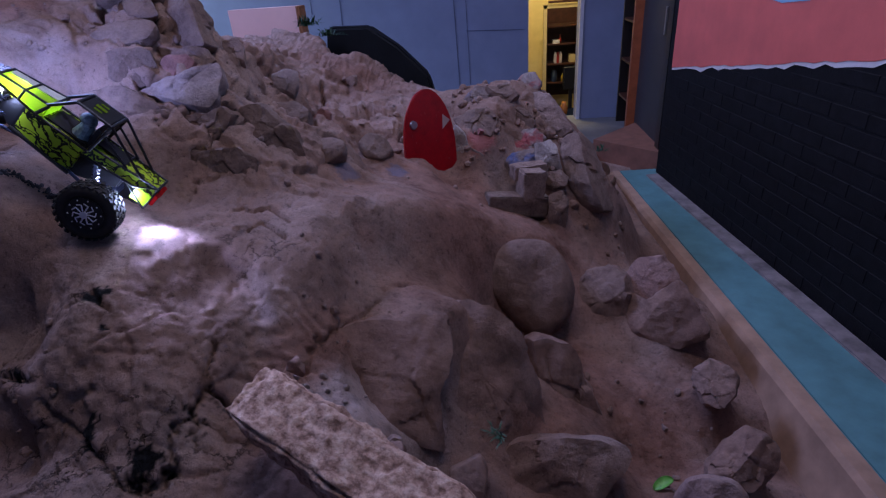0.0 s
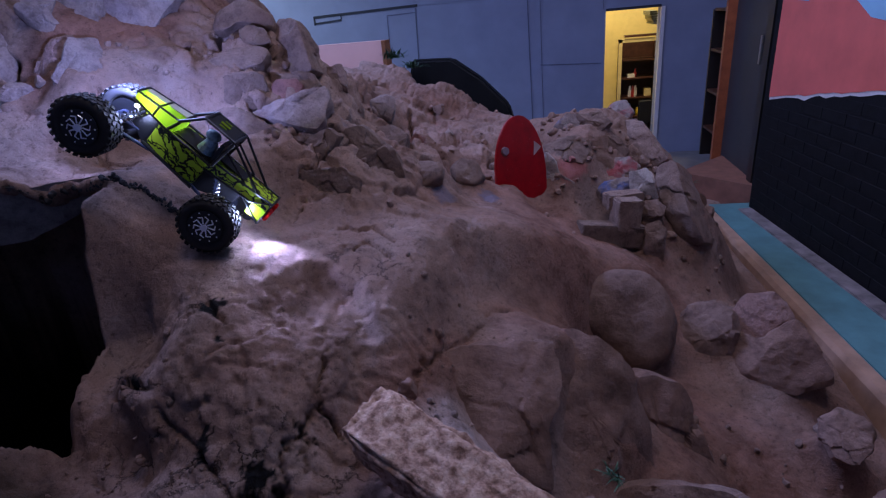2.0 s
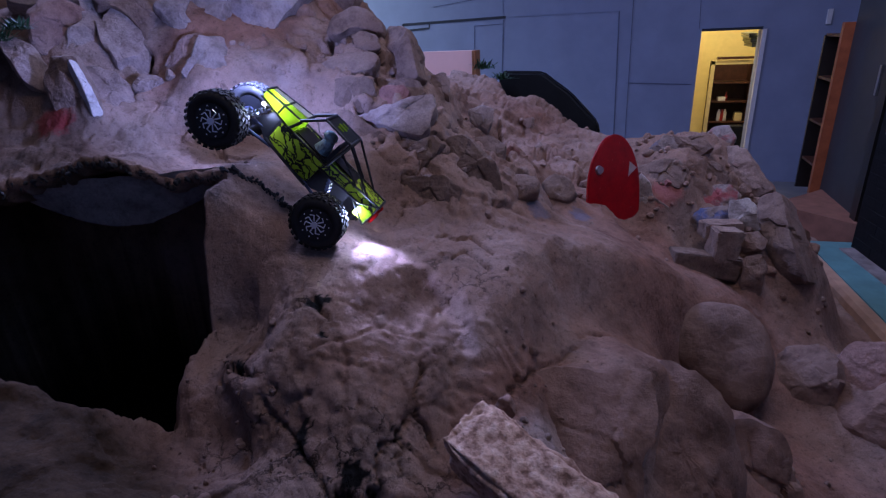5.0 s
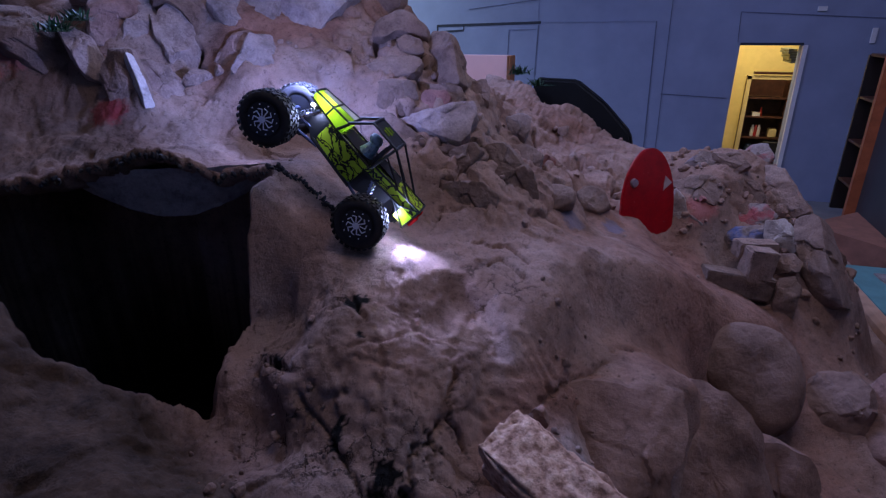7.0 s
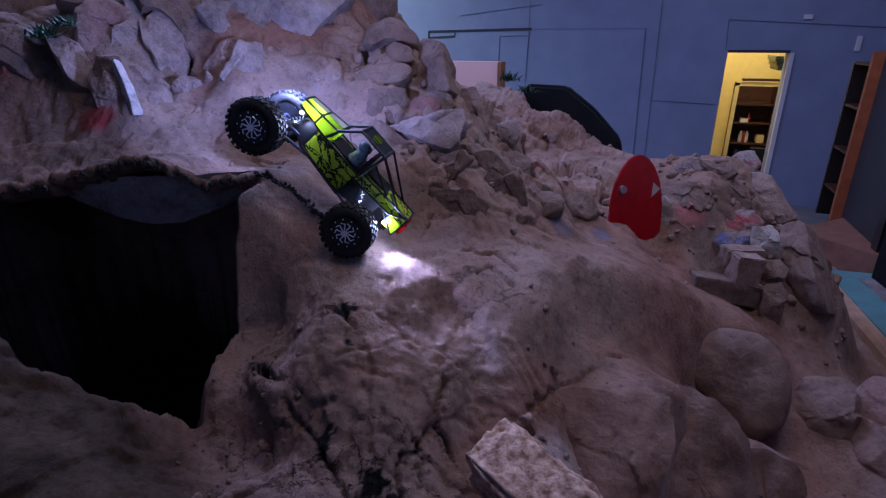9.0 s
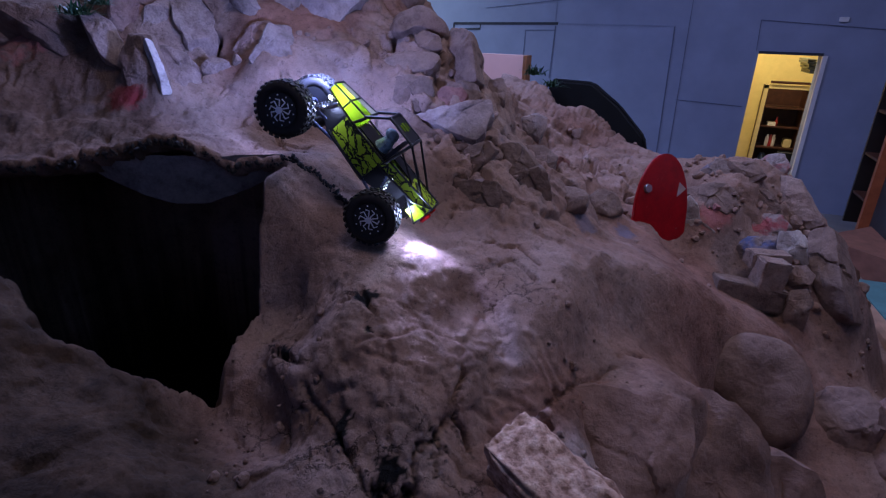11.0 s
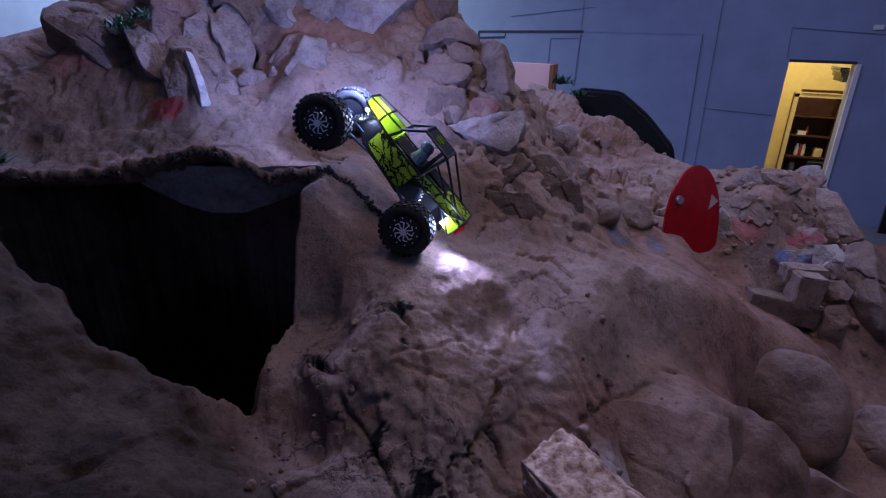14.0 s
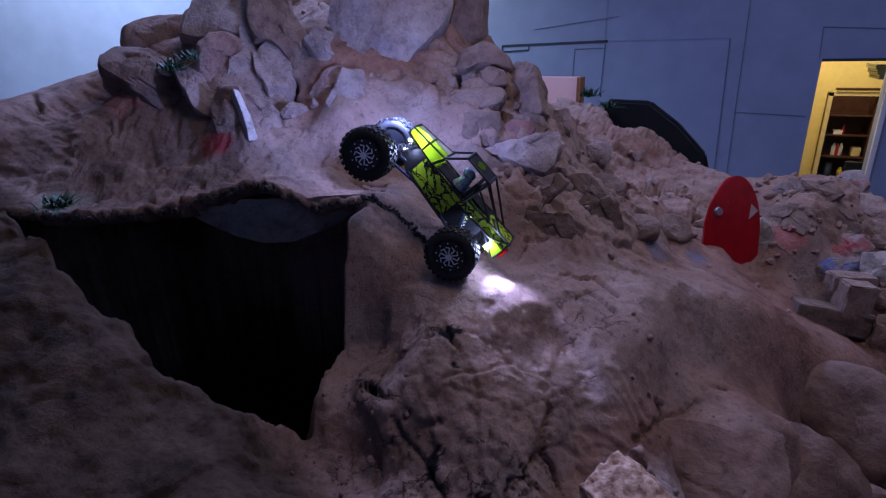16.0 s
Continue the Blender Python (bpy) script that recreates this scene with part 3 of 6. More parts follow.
crag((0.296, 2.943, 0.792), -99, 30, [(-0.11, 0.019), (-0.042, 0.073), (0.042, 0.063), (0.11, -0.013), (0.064, -0.074), (-0.069, -0.067)], 0.027, 0.099, 0.10, BROWN, "grey-brown rubble rock in the mound", "rubble of the mound")
crag((0.083, 2.838, 0.828), -95, 30, [(-0.138, 0.027), (-0.051, 0.056), (0.058, 0.073), (0.11, 0.015), (0.079, -0.089), (-0.065, -0.08)], 0.030, 0.110, 0.10, BROWN, "grey-brown rubble rock in the mound", "rubble of the mound")
crag((0.324, 2.860, 0.696), -100, 35, [(-0.104, 0.045), (0.066, 0.073), (0.128, 0.025), (0.085, -0.046), (-0.05, -0.076), (-0.134, -0.021)], 0.030, 0.109, 0.10, REDPAINT, "broad rubble rock with red paint", "rubble of the mound")
crag((0.300, 2.062, 0.274), -95, 35, [(-0.25, -0.015), (-0.214, 0.093), (-0.14, 0.175), (-0.055, 0.219), (0.043, 0.212), (0.134, 0.153), (0.186, 0.045), (0.191, -0.059), (0.147, -0.184), (0.066, -0.244), (-0.011, -0.231), (-0.117, -0.145)], 0.203, 0.271, 0.85, SMOOTHROCK, "large smooth rounded boulder", "boulders of the gully")
crag((0.637, 2.150, 0.161), -119, 25, [(-0.157, 0.01), (-0.092, 0.097), (0.009, 0.152), (0.093, 0.109), (0.122, 0.027), (0.114, -0.137), (0.012, -0.153), (-0.116, -0.111)], 0.064, 0.160, 0.10, SMOOTHROCK, "shaded rock between boulders", "boulders of the gully")
crag((0.866, 2.194, 0.223), -109, 50, [(-0.12, 0.007), (-0.071, 0.083), (0.048, 0.105), (0.124, 0.024), (0.112, -0.007), (-0.004, -0.129), (-0.096, -0.079)], 0.048, 0.131, 0.15, PINK, "pinkish angular rock near the kerb", "boulders of the gully")
crag((0.873, 2.012, 0.137), -110, 40, [(-0.171, 0.086), (-0.074, 0.053), (0.045, 0.164), (0.121, 0.091), (0.201, -0.055), (0.083, -0.14), (-0.065, -0.127), (-0.16, -0.065)], 0.067, 0.185, 0.16, SMOOTHROCK, "broad rounded rock half buried in dust", "boulders of the gully")
crag((0.387, 1.589, 0.122), -80, 30, [(-0.127, 0.193), (-0.065, 0.203), (0.023, 0.167), (0.056, 0.117), (0.086, -0.012), (0.128, -0.131), (0.169, -0.241), (-0.029, -0.225), (-0.114, -0.131), (-0.125, 0.062)], 0.102, 0.199, 0.10, SMOOTHROCK, "slanted wedge of dusty rock", "boulders of the gully")
crag((-0.171, 1.197, 0.519), -77, 50, [(-0.27, 0.057), (-0.179, 0.155), (-0.011, 0.188), (0.188, 0.164), (0.196, 0.044), (0.116, -0.067), (0.115, -0.247), (-0.026, -0.184), (-0.12, -0.065)], 0.054, 0.248, 0.16, SMOOTHROCK, "broad smooth face of dusty rock under the slope", "boulders of the gully")
crag((0.063, 1.355, 0.375), -68, 30, [(-0.127, 0.244), (0.029, 0.253), (0.121, 0.177), (0.196, 0.073), (0.214, -0.09), (0.195, -0.291), (0.009, -0.271), (-0.23, -0.209), (-0.224, -0.009), (-0.144, 0.124)], 0.088, 0.270, 0.14, SMOOTHROCK, "tall streaked face of dusty rock", "boulders of the gully")
crag((0.324, 1.165, 0.174), -100, 45, [(-0.234, -0.052), (-0.208, 0.041), (-0.159, 0.067), (-0.002, 0.093), (0.135, 0.102), (0.197, 0.074), (0.206, 0.041), (0.165, -0.027), (0.079, -0.143), (-0.212, -0.187)], 0.107, 0.196, 0.15, EARTH, "low block with a rough pale top", "boulders of the gully")
crag((0.918, 1.268, 0.073), -122, 35, [(-0.109, -0.052), (-0.07, 0.031), (-0.02, 0.109), (0.039, 0.107), (0.091, 0.068), (0.094, 0.008), (0.063, -0.076), (-0.012, -0.103), (-0.089, -0.096)], 0.075, 0.114, 0.06, SMOOTHROCK, "angular stone beside the kerb", "boulders of the gully")
crag((0.758, 1.120, 0.080), -119, 40, [(-0.103, -0.049), (-0.076, 0.027), (-0.025, 0.063), (0.058, 0.075), (0.1, 0.039), (0.081, -0.049), (-0.047, -0.106)], 0.067, 0.105, 0.50, PINK, "low stone beside the kerb", "boulders of the gully")
crag((0.964, 1.629, 0.077), -117, 35, [(-0.09, 0.025), (-0.039, 0.084), (0.035, 0.083), (0.077, 0.044), (0.078, -0.017), (0.037, -0.089), (-0.031, -0.09), (-0.073, -0.04)], 0.058, 0.094, 0.08, SMOOTHROCK, "angular stone under the kerb", "boulders of the gully")
crag((0.039, 1.007, 0.300), -86, 40, [(-0.058, 0.03), (0.035, 0.069), (0.052, 0.027), (0.035, -0.064), (-0.063, -0.059)], 0.037, 0.068, 0.40, SMOOTHROCK, "dark stone in the gully", "boulders of the gully")
crag((-0.144, 0.943, 0.496), -76, 30, [(-0.031, 0.007), (0.002, 0.032), (0.024, 0.019), (0.022, -0.024), (-0.016, -0.035)], 0.024, 0.033, 0.20, SMOOTHROCK, "small upright stone in the gully", "boulders of the gully")
rock((-0.127, 0.878, 0.543), (0.025, 0.025, 0.030), 10, 3, 409, SMOOTHROCK, "small loose stone on the slope", "boulders of the gully")
rock((-0.365, 0.992, 0.720), (0.023, 0.021, 0.023), 40, 3, 416, SMOOTHROCK, "small loose stone on the slope", "boulders of the gully")
rock((-0.860, 0.796, 0.493), (0.041, 0.032, 0.030), 0, 22, 451, PALE, "small loose stone in the gully", "boulders of the gully")
rock((-1.196, 0.956, 0.548), (0.018, 0.015, 0.015), 0, 22, 458, PALE, "small loose stone in the gully", "boulders of the gully")
# the course as a blend of broad swells: centre, height, spread
SWELL = []


def swell(x, y, height, spread):
    SWELL.append((x, y, height, spread))


# cracked slab and the slope above it
swell(-0.42, 0.90, 0.54, 0.12)
swell(-0.52, 0.80, 0.54, 0.10)
swell(-0.60, 0.93, 0.74, 0.12)
swell(-0.79, 1.00, 0.83, 0.12)
swell(-0.95, 1.09, 0.90, 0.12)
swell(-1.10, 1.01, 0.72, 0.09)
swell(-0.84, 0.80, 0.62, 0.12)
swell(-0.56, 1.14, 0.79, 0.14)
swell(-0.60, 1.40, 0.86, 0.16)
swell(-1.00, 1.32, 0.97, 0.13)
swell(-0.80, 1.45, 0.95, 0.14)
swell(-1.15, 1.38, 1.08, 0.10)
swell(-0.52, 1.62, 0.93, 0.16)
swell(-0.36, 1.80, 0.85, 0.2)
swell(-0.28, 2.02, 0.82, 0.2)
# gully under the slope and the boulder ground
swell(-0.30, 1.10, 0.61, 0.12)
swell(-0.20, 1.30, 0.62, 0.08)
swell(-0.11, 1.42, 0.64, 0.07)
swell(-0.02, 1.44, 0.61, 0.055)
swell(-0.20, 1.50, 0.64, 0.10)
swell(-0.15, 1.15, 0.36, 0.07)
swell(0.10, 1.36, 0.30, 0.07)
swell(0.05, 1.10, 0.18, 0.13)
swell(-0.04, 1.62, 0.55, 0.11)
swell(0.20, 1.55, 0.16, 0.18)
swell(0.34, 1.84, 0.04, 0.2)
swell(0.25, 1.10, 0.06, 0.18)
swell(0.62, 1.78, 0.0, 0.22)
swell(0.65, 1.25, -0.14, 0.25)
swell(1.10, 1.30, -0.22, 0.25)
swell(1.05, 2.00, -0.12, 0.25)
swell(0.80, 2.30, 0.13, 0.22)
swell(0.10, 0.65, 0.30, 0.2)
swell(-0.50, 0.45, 0.35, 0.2)
swell(0.0, -0.30, 0.10, 0.4)
swell(0.9, 0.3, -0.2, 0.4)
# sand saddle and the rubble mound
swell(-0.08, 2.18, 0.66, 0.2)
swell(0.20, 2.40, 0.48, 0.2)
swell(0.52, 2.60, 0.30, 0.2)
swell(-0.30, 2.45, 0.74, 0.2)
swell(-0.08, 2.84, 0.76, 0.14)
swell(0.02, 2.58, 0.585, 0.09)
swell(0.10, 3.05, 0.93, 0.16)
swell(0.36, 3.15, 0.95, 0.16)
swell(0.60, 3.12, 0.66, 0.15)
swell(0.76, 2.95, 0.36, 0.15)
swell(0.45, 2.88, 0.62, 0.13)
swell(1.08, 3.20, -0.02, 0.2)
swell(1.10, 2.70, -0.10, 0.2)
swell(0.95, 3.80, 0.1, 0.3)
swell(0.30, 3.90, 0.4, 0.3)
# rock face, summit and crest
swell(-0.70, 1.80, 1.04, 0.14)
swell(-0.87, 2.02, 1.20, 0.14)
swell(-0.66, 2.15, 1.05, 0.14)
swell(-1.26, 1.65, 1.16, 0.14)
swell(-1.05, 1.72, 1.16, 0.13)
swell(-1.20, 2.05, 1.42, 0.14)
swell(-1.22, 2.30, 1.56, 0.14)
swell(-1.00, 2.40, 1.30, 0.14)
swell(-0.80, 2.60, 1.00, 0.16)
swell(-1.50, 1.95, 1.48, 0.16)
swell(-1.65, 2.30, 1.80, 0.2)
swell(-1.95, 2.15, 1.80, 0.2)
swell(-2.20, 1.85, 1.66, 0.18)
swell(-2.60, 1.85, 1.66, 0.2)
swell(-2.85, 1.55, 1.56, 0.2)
swell(-2.95, 1.20, 1.46, 0.2)
swell(-3.6, 1.4, 1.2, 0.4)
swell(-2.0, 2.8, 1.5, 0.3)
swell(-3.0, 2.6, 1.2, 0.4)
# shelf over the cave
swell(-1.90, 1.55, 1.36, 0.15)
swell(-2.22, 1.42, 1.40, 0.15)
swell(-2.45, 1.15, 1.38, 0.16)
swell(-1.66, 1.33, 1.22, 0.12)
swell(-1.62, 1.13, 1.20, 0.12)
swell(-1.40, 1.30, 1.16, 0.1)
swell(-1.24, 1.42, 1.19, 0.09)
swell(-2.00, 0.95, 1.17, 0.12)
swell(-2.05, 1.20, 1.28, 0.13)
swell(-2.35, 0.80, 1.22, 0.15)
# mound in front of the cave
swell(-1.15, 0.74, 0.56, 0.1)
swell(-1.40, 0.62, 0.74, 0.13)
swell(-1.68, 0.58, 0.93, 0.14)
swell(-1.95, 0.58, 1.10, 0.14)
swell(-1.25, 0.42, 0.74, 0.14)
swell(-1.60, 0.25, 0.85, 0.2)
swell(-0.90, 0.55, 0.55, 0.13)
swell(-2.4, 0.35, 1.1, 0.25)
swell(-1.0, 0.1, 0.45, 0.3)
# mound behind
swell(-0.55, 2.95, 0.87, 0.2)
swell(-0.44, 3.40, 0.90, 0.2)
swell(-0.83, 3.65, 1.10, 0.2)
swell(-1.20, 3.90, 1.22, 0.2)
swell(-1.50, 3.30, 1.25, 0.25)
swell(-1.9, 4.1, 1.1, 0.3)
swell(-0.6, 4.3, 0.5, 0.3)
swell(0.2, 4.6, 0.1, 0.4)


def blend(x, y):
    num, den = 0, 1e-12
    for sx, sy, h, s in SWELL:
        w = np.exp(-((x - sx) ** 2 + (y - sy) ** 2) / (1.3 * s * s)) / (s * s)
        w = w + 1e-6 / (0.05 + (x - sx) ** 2 + (y - sy) ** 2) ** 2
        num, den = num + w * h, den + w
    return num / den


def smooth(a, b, t):
    t = np.clip((t - a) / (b - a), 0, 1)
    return t * t * (3 - 2 * t)


def along(x, y, pts):
    """Distance to a broken line."""
    best = np.full(np.shape(x), 9.0)
    for (x0, y0), (x1, y1) in zip(pts[:-1], pts[1:]):
        dx, dy = x1 - x0, y1 - y0
        t = np.clip(((x - x0) * dx + (y - y0) * dy) / (dx * dx + dy * dy), 0, 1)
        best = np.minimum(best, np.hypot(x - x0 - t * dx, y - y0 - t * dy))
    return best


def cells(x, y, z, scale, seed):
    """Broken blocks: for each place the tilted face of its block, -1 to 1, and 0 in the gap between blocks to 1 inside."""
    x, y, z = np.asarray(x, float) * scale, np.asarray(y, float) * scale, np.asarray(z, float) * scale
    ix, iy, iz = np.floor(x), np.floor(y), np.floor(z)
    first, second = np.full(x.shape, 9.0), np.full(x.shape, 9.0)
    face = np.zeros(x.shape)

    def chance(a, b, c, k):
        v = np.sin(a * 127.1 + b * 311.7 + c * 74.7 + (seed % 97) * 13.7 + k * 53.3) * 43758.5453
        return v - np.floor(v)
    for dx in (-1, 0, 1):
        for dy in (-1, 0, 1):
            for dz in (-1, 0, 1):
                a, b, c = ix + dx, iy + dy, iz + dz
                ox, oy, oz = x - a - chance(a, b, c, 1), y - b - chance(a, b, c, 2), z - c - chance(a, b, c, 3)
                d = np.sqrt(ox * ox + oy * oy + oz * oz)
                tilt = chance(a, b, c, 4) * 1.3 - 0.65 + ox * (chance(a, b, c, 5) * 3.4 - 1.7) + oy * (chance(a, b, c, 6) * 3 - 2.2)
                near = d < first
                second = np.where(near, first, np.minimum(second, d))
                face = np.where(near, tilt, face)
                first = np.where(near, d, first)
    t = np.clip((second - first) / 0.10, 0, 1)
    return np.clip(face, -1.5, 1.5), t * t * (3 - 2 * t)


# deep pockets between the blocks of the hill: place, radius, depth
HOLLOWS = ((-1.305, 2.13, 0.055, 0.16), (-1.005, 1.886, 0.045, 0.10), (-0.918, 1.89, 0.045, 0.12), (-0.96, 1.885, 0.05, 0.12), (-1.892, 1.631, 0.045, 0.12), (-1.885, 1.72, 0.04, 0.10), (-1.60, 1.74, 0.05, 0.07), (-1.108, 2.119, 0.04, 0.09), (-0.898, 1.787, 0.04, 0.07))
CRACKS = []
CRACKS.append(([(-0.599, 1.054), (-0.588, 1.002), (-0.586, 0.956), (-0.599, 0.891), (-0.622, 0.828), (-0.624, 0.792), (-0.630, 0.761)], 0.014, 0.026))
CRACKS.append(([(-0.588, 0.959), (-0.549, 0.948), (-0.517, 0.921)], 0.012, 0.035))
CRACKS.append(([(-0.599, 0.891), (-0.580, 0.869), (-0.588, 0.824)], 0.007, 0.020))
CRACKS.append(([(-0.975, 0.896), (-0.925, 0.870), (-0.848, 0.836), (-0.782, 0.778), (-0.713, 0.743)], 0.012, 0.020))
CRACKS.append(([(-0.965, 0.873), (-0.929, 0.897)], 0.008, 0.015))
CRACKS.append(([(-0.969, 1.059), (-0.911, 1.095), (-0.848, 1.064)], 0.012, 0.018))
CRACKS.append(([(-0.865, 0.970), (-0.813, 1.024), (-0.781, 1.018)], 0.010, 0.015))
CRACKS.append(([(-0.701, 0.746), (-0.652, 0.760), (-0.614, 0.792)], 0.026, 0.032))
CRACKS.append(([(-1.148, 0.940), (-1.112, 0.967), (-1.026, 0.926)], 0.022, 0.025))
CRACKS.append(([(-0.760, 0.953), (-0.707, 0.909), (-0.705, 0.848)], 0.005, 0.008))
CRACKS.append(([(-1.016, 1.136), (-0.988, 1.151), (-0.983, 1.117)], 0.007, 0.012))
CRACKS.append(([(-0.390, 1.066), (-0.375, 1.157), (-0.350, 1.237), (-0.266, 1.373), (-0.151, 1.549)], 0.014, 0.022))
CRACKS.append(([(-0.645, 1.424), (-0.578, 1.473), (-0.499, 1.410)], 0.016, 0.022))
CRACKS.append(([(-0.861, 1.656), (-0.791, 1.755), (-0.760, 1.857)], 0.012, 0.030))
CRACKS.append(([(-0.629, 1.218), (-0.580, 1.277)], 0.008, 0.012))
CRACKS.append(([(-1.630, 1.519), (-1.510, 1.559), (-1.343, 1.445)], 0.012, 0.020))
CRACKS.append(([(-1.134, 0.805), (-1.071, 0.780)], 0.008, 0.020))
CRACKS.append(([(-1.092, 1.868), (-0.986, 1.859), (-0.899, 1.840)], 0.035, 0.045))
CRACKS.append(([(-1.942, 1.708), (-1.838, 1.707)], 0.030, 0.045))
CRACKS.append(([(-1.626, 1.559), (-1.559, 1.617), (-1.529, 1.686)], 0.025, 0.045))
CRACKS.append(([(-1.297, 2.063), (-1.320, 2.167)], 0.035, 0.045))
CRACKS.append(([(-0.837, 1.853), (-0.767, 1.880)], 0.020, 0.045))
CRACKS.append(([(-0.702, 1.530), (-0.585, 1.556), (-0.504, 1.486)], 0.012, 0.025))
CRACKS.append(([(-1.148, 2.189), (-1.089, 2.134)], 0.020, 0.045))
CRACKS.append(([(-0.319, 2.720), (-0.269, 2.805)], 0.050, 0.045))
CRACKS.append(([(-0.840, 3.264), (-0.572, 2.118)], 0.025, 0.045))
CRACKS.append(([(-2.833, 1.261), (-2.679, 1.180)], 0.020, 0.040))
CRACKS.append(([(-1.277, 1.647), (-1.124, 1.503)], 0.015, 0.030))
CRACKS.append(([(-0.839, 1.526), (-0.833, 1.593), (-0.764, 1.630)], 0.012, 0.020))


def relief(X, Y):
    """Fine shape of the cast and dusted rock: lumps, ledges and pits; little of it on the sand."""
    base = blend(X, Y)
    wx, wy = X + 0.05 * fbm(X * 5, Y * 5, base * 5, seed=11), Y + 0.05 * fbm(X * 5, Y * 5, base * 5, seed=12)
    lumps = fbm(wx * 5, wy * 5, base * 5, octaves=5, gain=0.55, seed=3)
    ridges = 1 - 2 * np.abs(fbm(wx * 3.2, wy * 3.2, base * 3.2, octaves=4, seed=21))
    sand = np.exp(-(((X - 0.15) / 0.5) ** 2 + ((Y - 2.3) / 0.4) ** 2)) + np.exp(-(((X + 0.2) / 0.35) ** 2 + ((Y - 1.45) / 0.3) ** 2)) * 0.6
    hill = smooth(1.55, 2.0, Y + 0.25 * (X + 1.0)) * smooth(-0.2, -0.7, X)
    hill = hill * smooth(3.2, 2.9, Y)
    mound = np.exp(-(((X - 0.42) / 0.42) ** 4 + ((Y - 3.08) / 0.34) ** 4))
    far = smooth(2.6, 2.9, Y) * smooth(-0.1, -0.35, X)
    shelf = np.exp(-(((X + 2.05) / 0.6) ** 4 + ((Y - 1.2) / 0.42) ** 4))
    front = smooth(0.86, 0.66, Y) * smooth(-0.85, -1.05, X)
    rough = 0.007 + 0.008 * hill + 0.010 * far + 0.013 * shelf + 0.011 * front
    slab = np.exp(-(((X + 0.75) / 0.40) ** 4 + ((Y - 0.95) / 0.26) ** 4))
    z = rough * lumps * (1 - 0.8 * np.clip(sand, 0, 1)) * (1 - 0.55 * slab) + 0.010 * hill * ridges
    # blocks of broken rock, large and small, standing out of the dust
    loose = 1 - 0.75 * np.clip(sandy(X, Y), 0, 1)
    gx, gy, gz = wx + 0.35 * base, wy, 1.2 * base + 0.25 * wx
    for size, amp, gap, mask, seed in ((4.2, 0.022, 0.012, hill * loose + 0.8 * far, 5), (8.5, 0.016, 0.008, hill * loose + 0.7 * mound + 0.6 * far, 6), (17.0, 0.007, 0.006, 0.7 * hill * loose + mound + 0.5 * far + 0.7 * front, 7), (9.0, 0.004, 0.004, 1.7 * slab + 1.6 * shelf, 8), (27.0, 0.0022, 0.002, 1.5 * slab + 0.3 * hill + 1.6 * shelf + front, 9)):
        if np.max(mask) > 0.02:
            face, inner = cells(gx, gy, gz, size, seed)
            z = z + mask * (amp * face - gap * (1 - inner))
    # low terraces on the rock face
    t = (base + 0.1 * fbm(X * 3, Y * 3, seed=8)) * 14
    z = z + hill * 0.007 * (smooth(0.25, 0.75, t - np.floor(t)) - (t - np.floor(t)))
    # pits
    pits = fbm(X * 26, Y * 26, base * 26, octaves=2, seed=31)
    z = z - (0.004 + 0.006 * hill + 0.012 * shelf) * smooth(0.45, 0.9, pits) * (1 - np.clip(sand, 0, 1))
    return z + 0.0035 * fbm(X * 30, Y * 30, base * 30, octaves=3, seed=41)


def ripples(X, Y):
    """Drag marks left by tyres where the dust lies in the gully."""
    m = np.exp(-(((X + 0.44) / 0.14) ** 2 + ((Y - 1.16) / 0.15) ** 2))
    return 0.0045 * m * np.clip(0.5 + 0.9 * fbm(X * 9, Y * 9, seed=52), 0, 1.2) * np.sin((X * 0.75 + Y * 1.0 + 0.05 * fbm(X * 6, Y * 6, seed=51)) * 130 + 3 * fbm(X * 7, Y * 7, seed=53))


def sandy(X, Y):
    """Where loose brown dust lies: the gully, the saddle and the chutes of the hill."""
    m = np.exp(-(((X - 0.1) / 0.55) ** 2 + ((Y - 2.25) / 0.45) ** 2)) + 0.8 * np.exp(-(((X - 0.55) / 0.5) ** 2 + ((Y - 1.5) / 0.5) ** 2))
    m = m + 0.9 * smooth(0.16, 0.04, along(X, Y, [(-1.45, 2.35), (-1.62, 2.0), (-1.75, 1.72)])) + 0.7 * smooth(0.12, 0.03, along(X, Y, [(-0.4, 0.75), (-0.42, 1.05), (-0.3, 1.25)]))
    m = m + 0.8 * smooth(0.9, 0.6, Y - 0.1 * X) + 0.5 * np.exp(-(((X + 0.7) / 0.5) ** 2 + ((Y - 3.3) / 0.5) ** 2))
    return np.clip(m + 0.35 * fbm(X * 4, Y * 4, octaves=4, seed=101) * (m > 0.1), 0, 1)


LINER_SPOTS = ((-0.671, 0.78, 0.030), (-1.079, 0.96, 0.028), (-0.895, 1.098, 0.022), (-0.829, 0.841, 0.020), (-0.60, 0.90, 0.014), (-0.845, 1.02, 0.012))


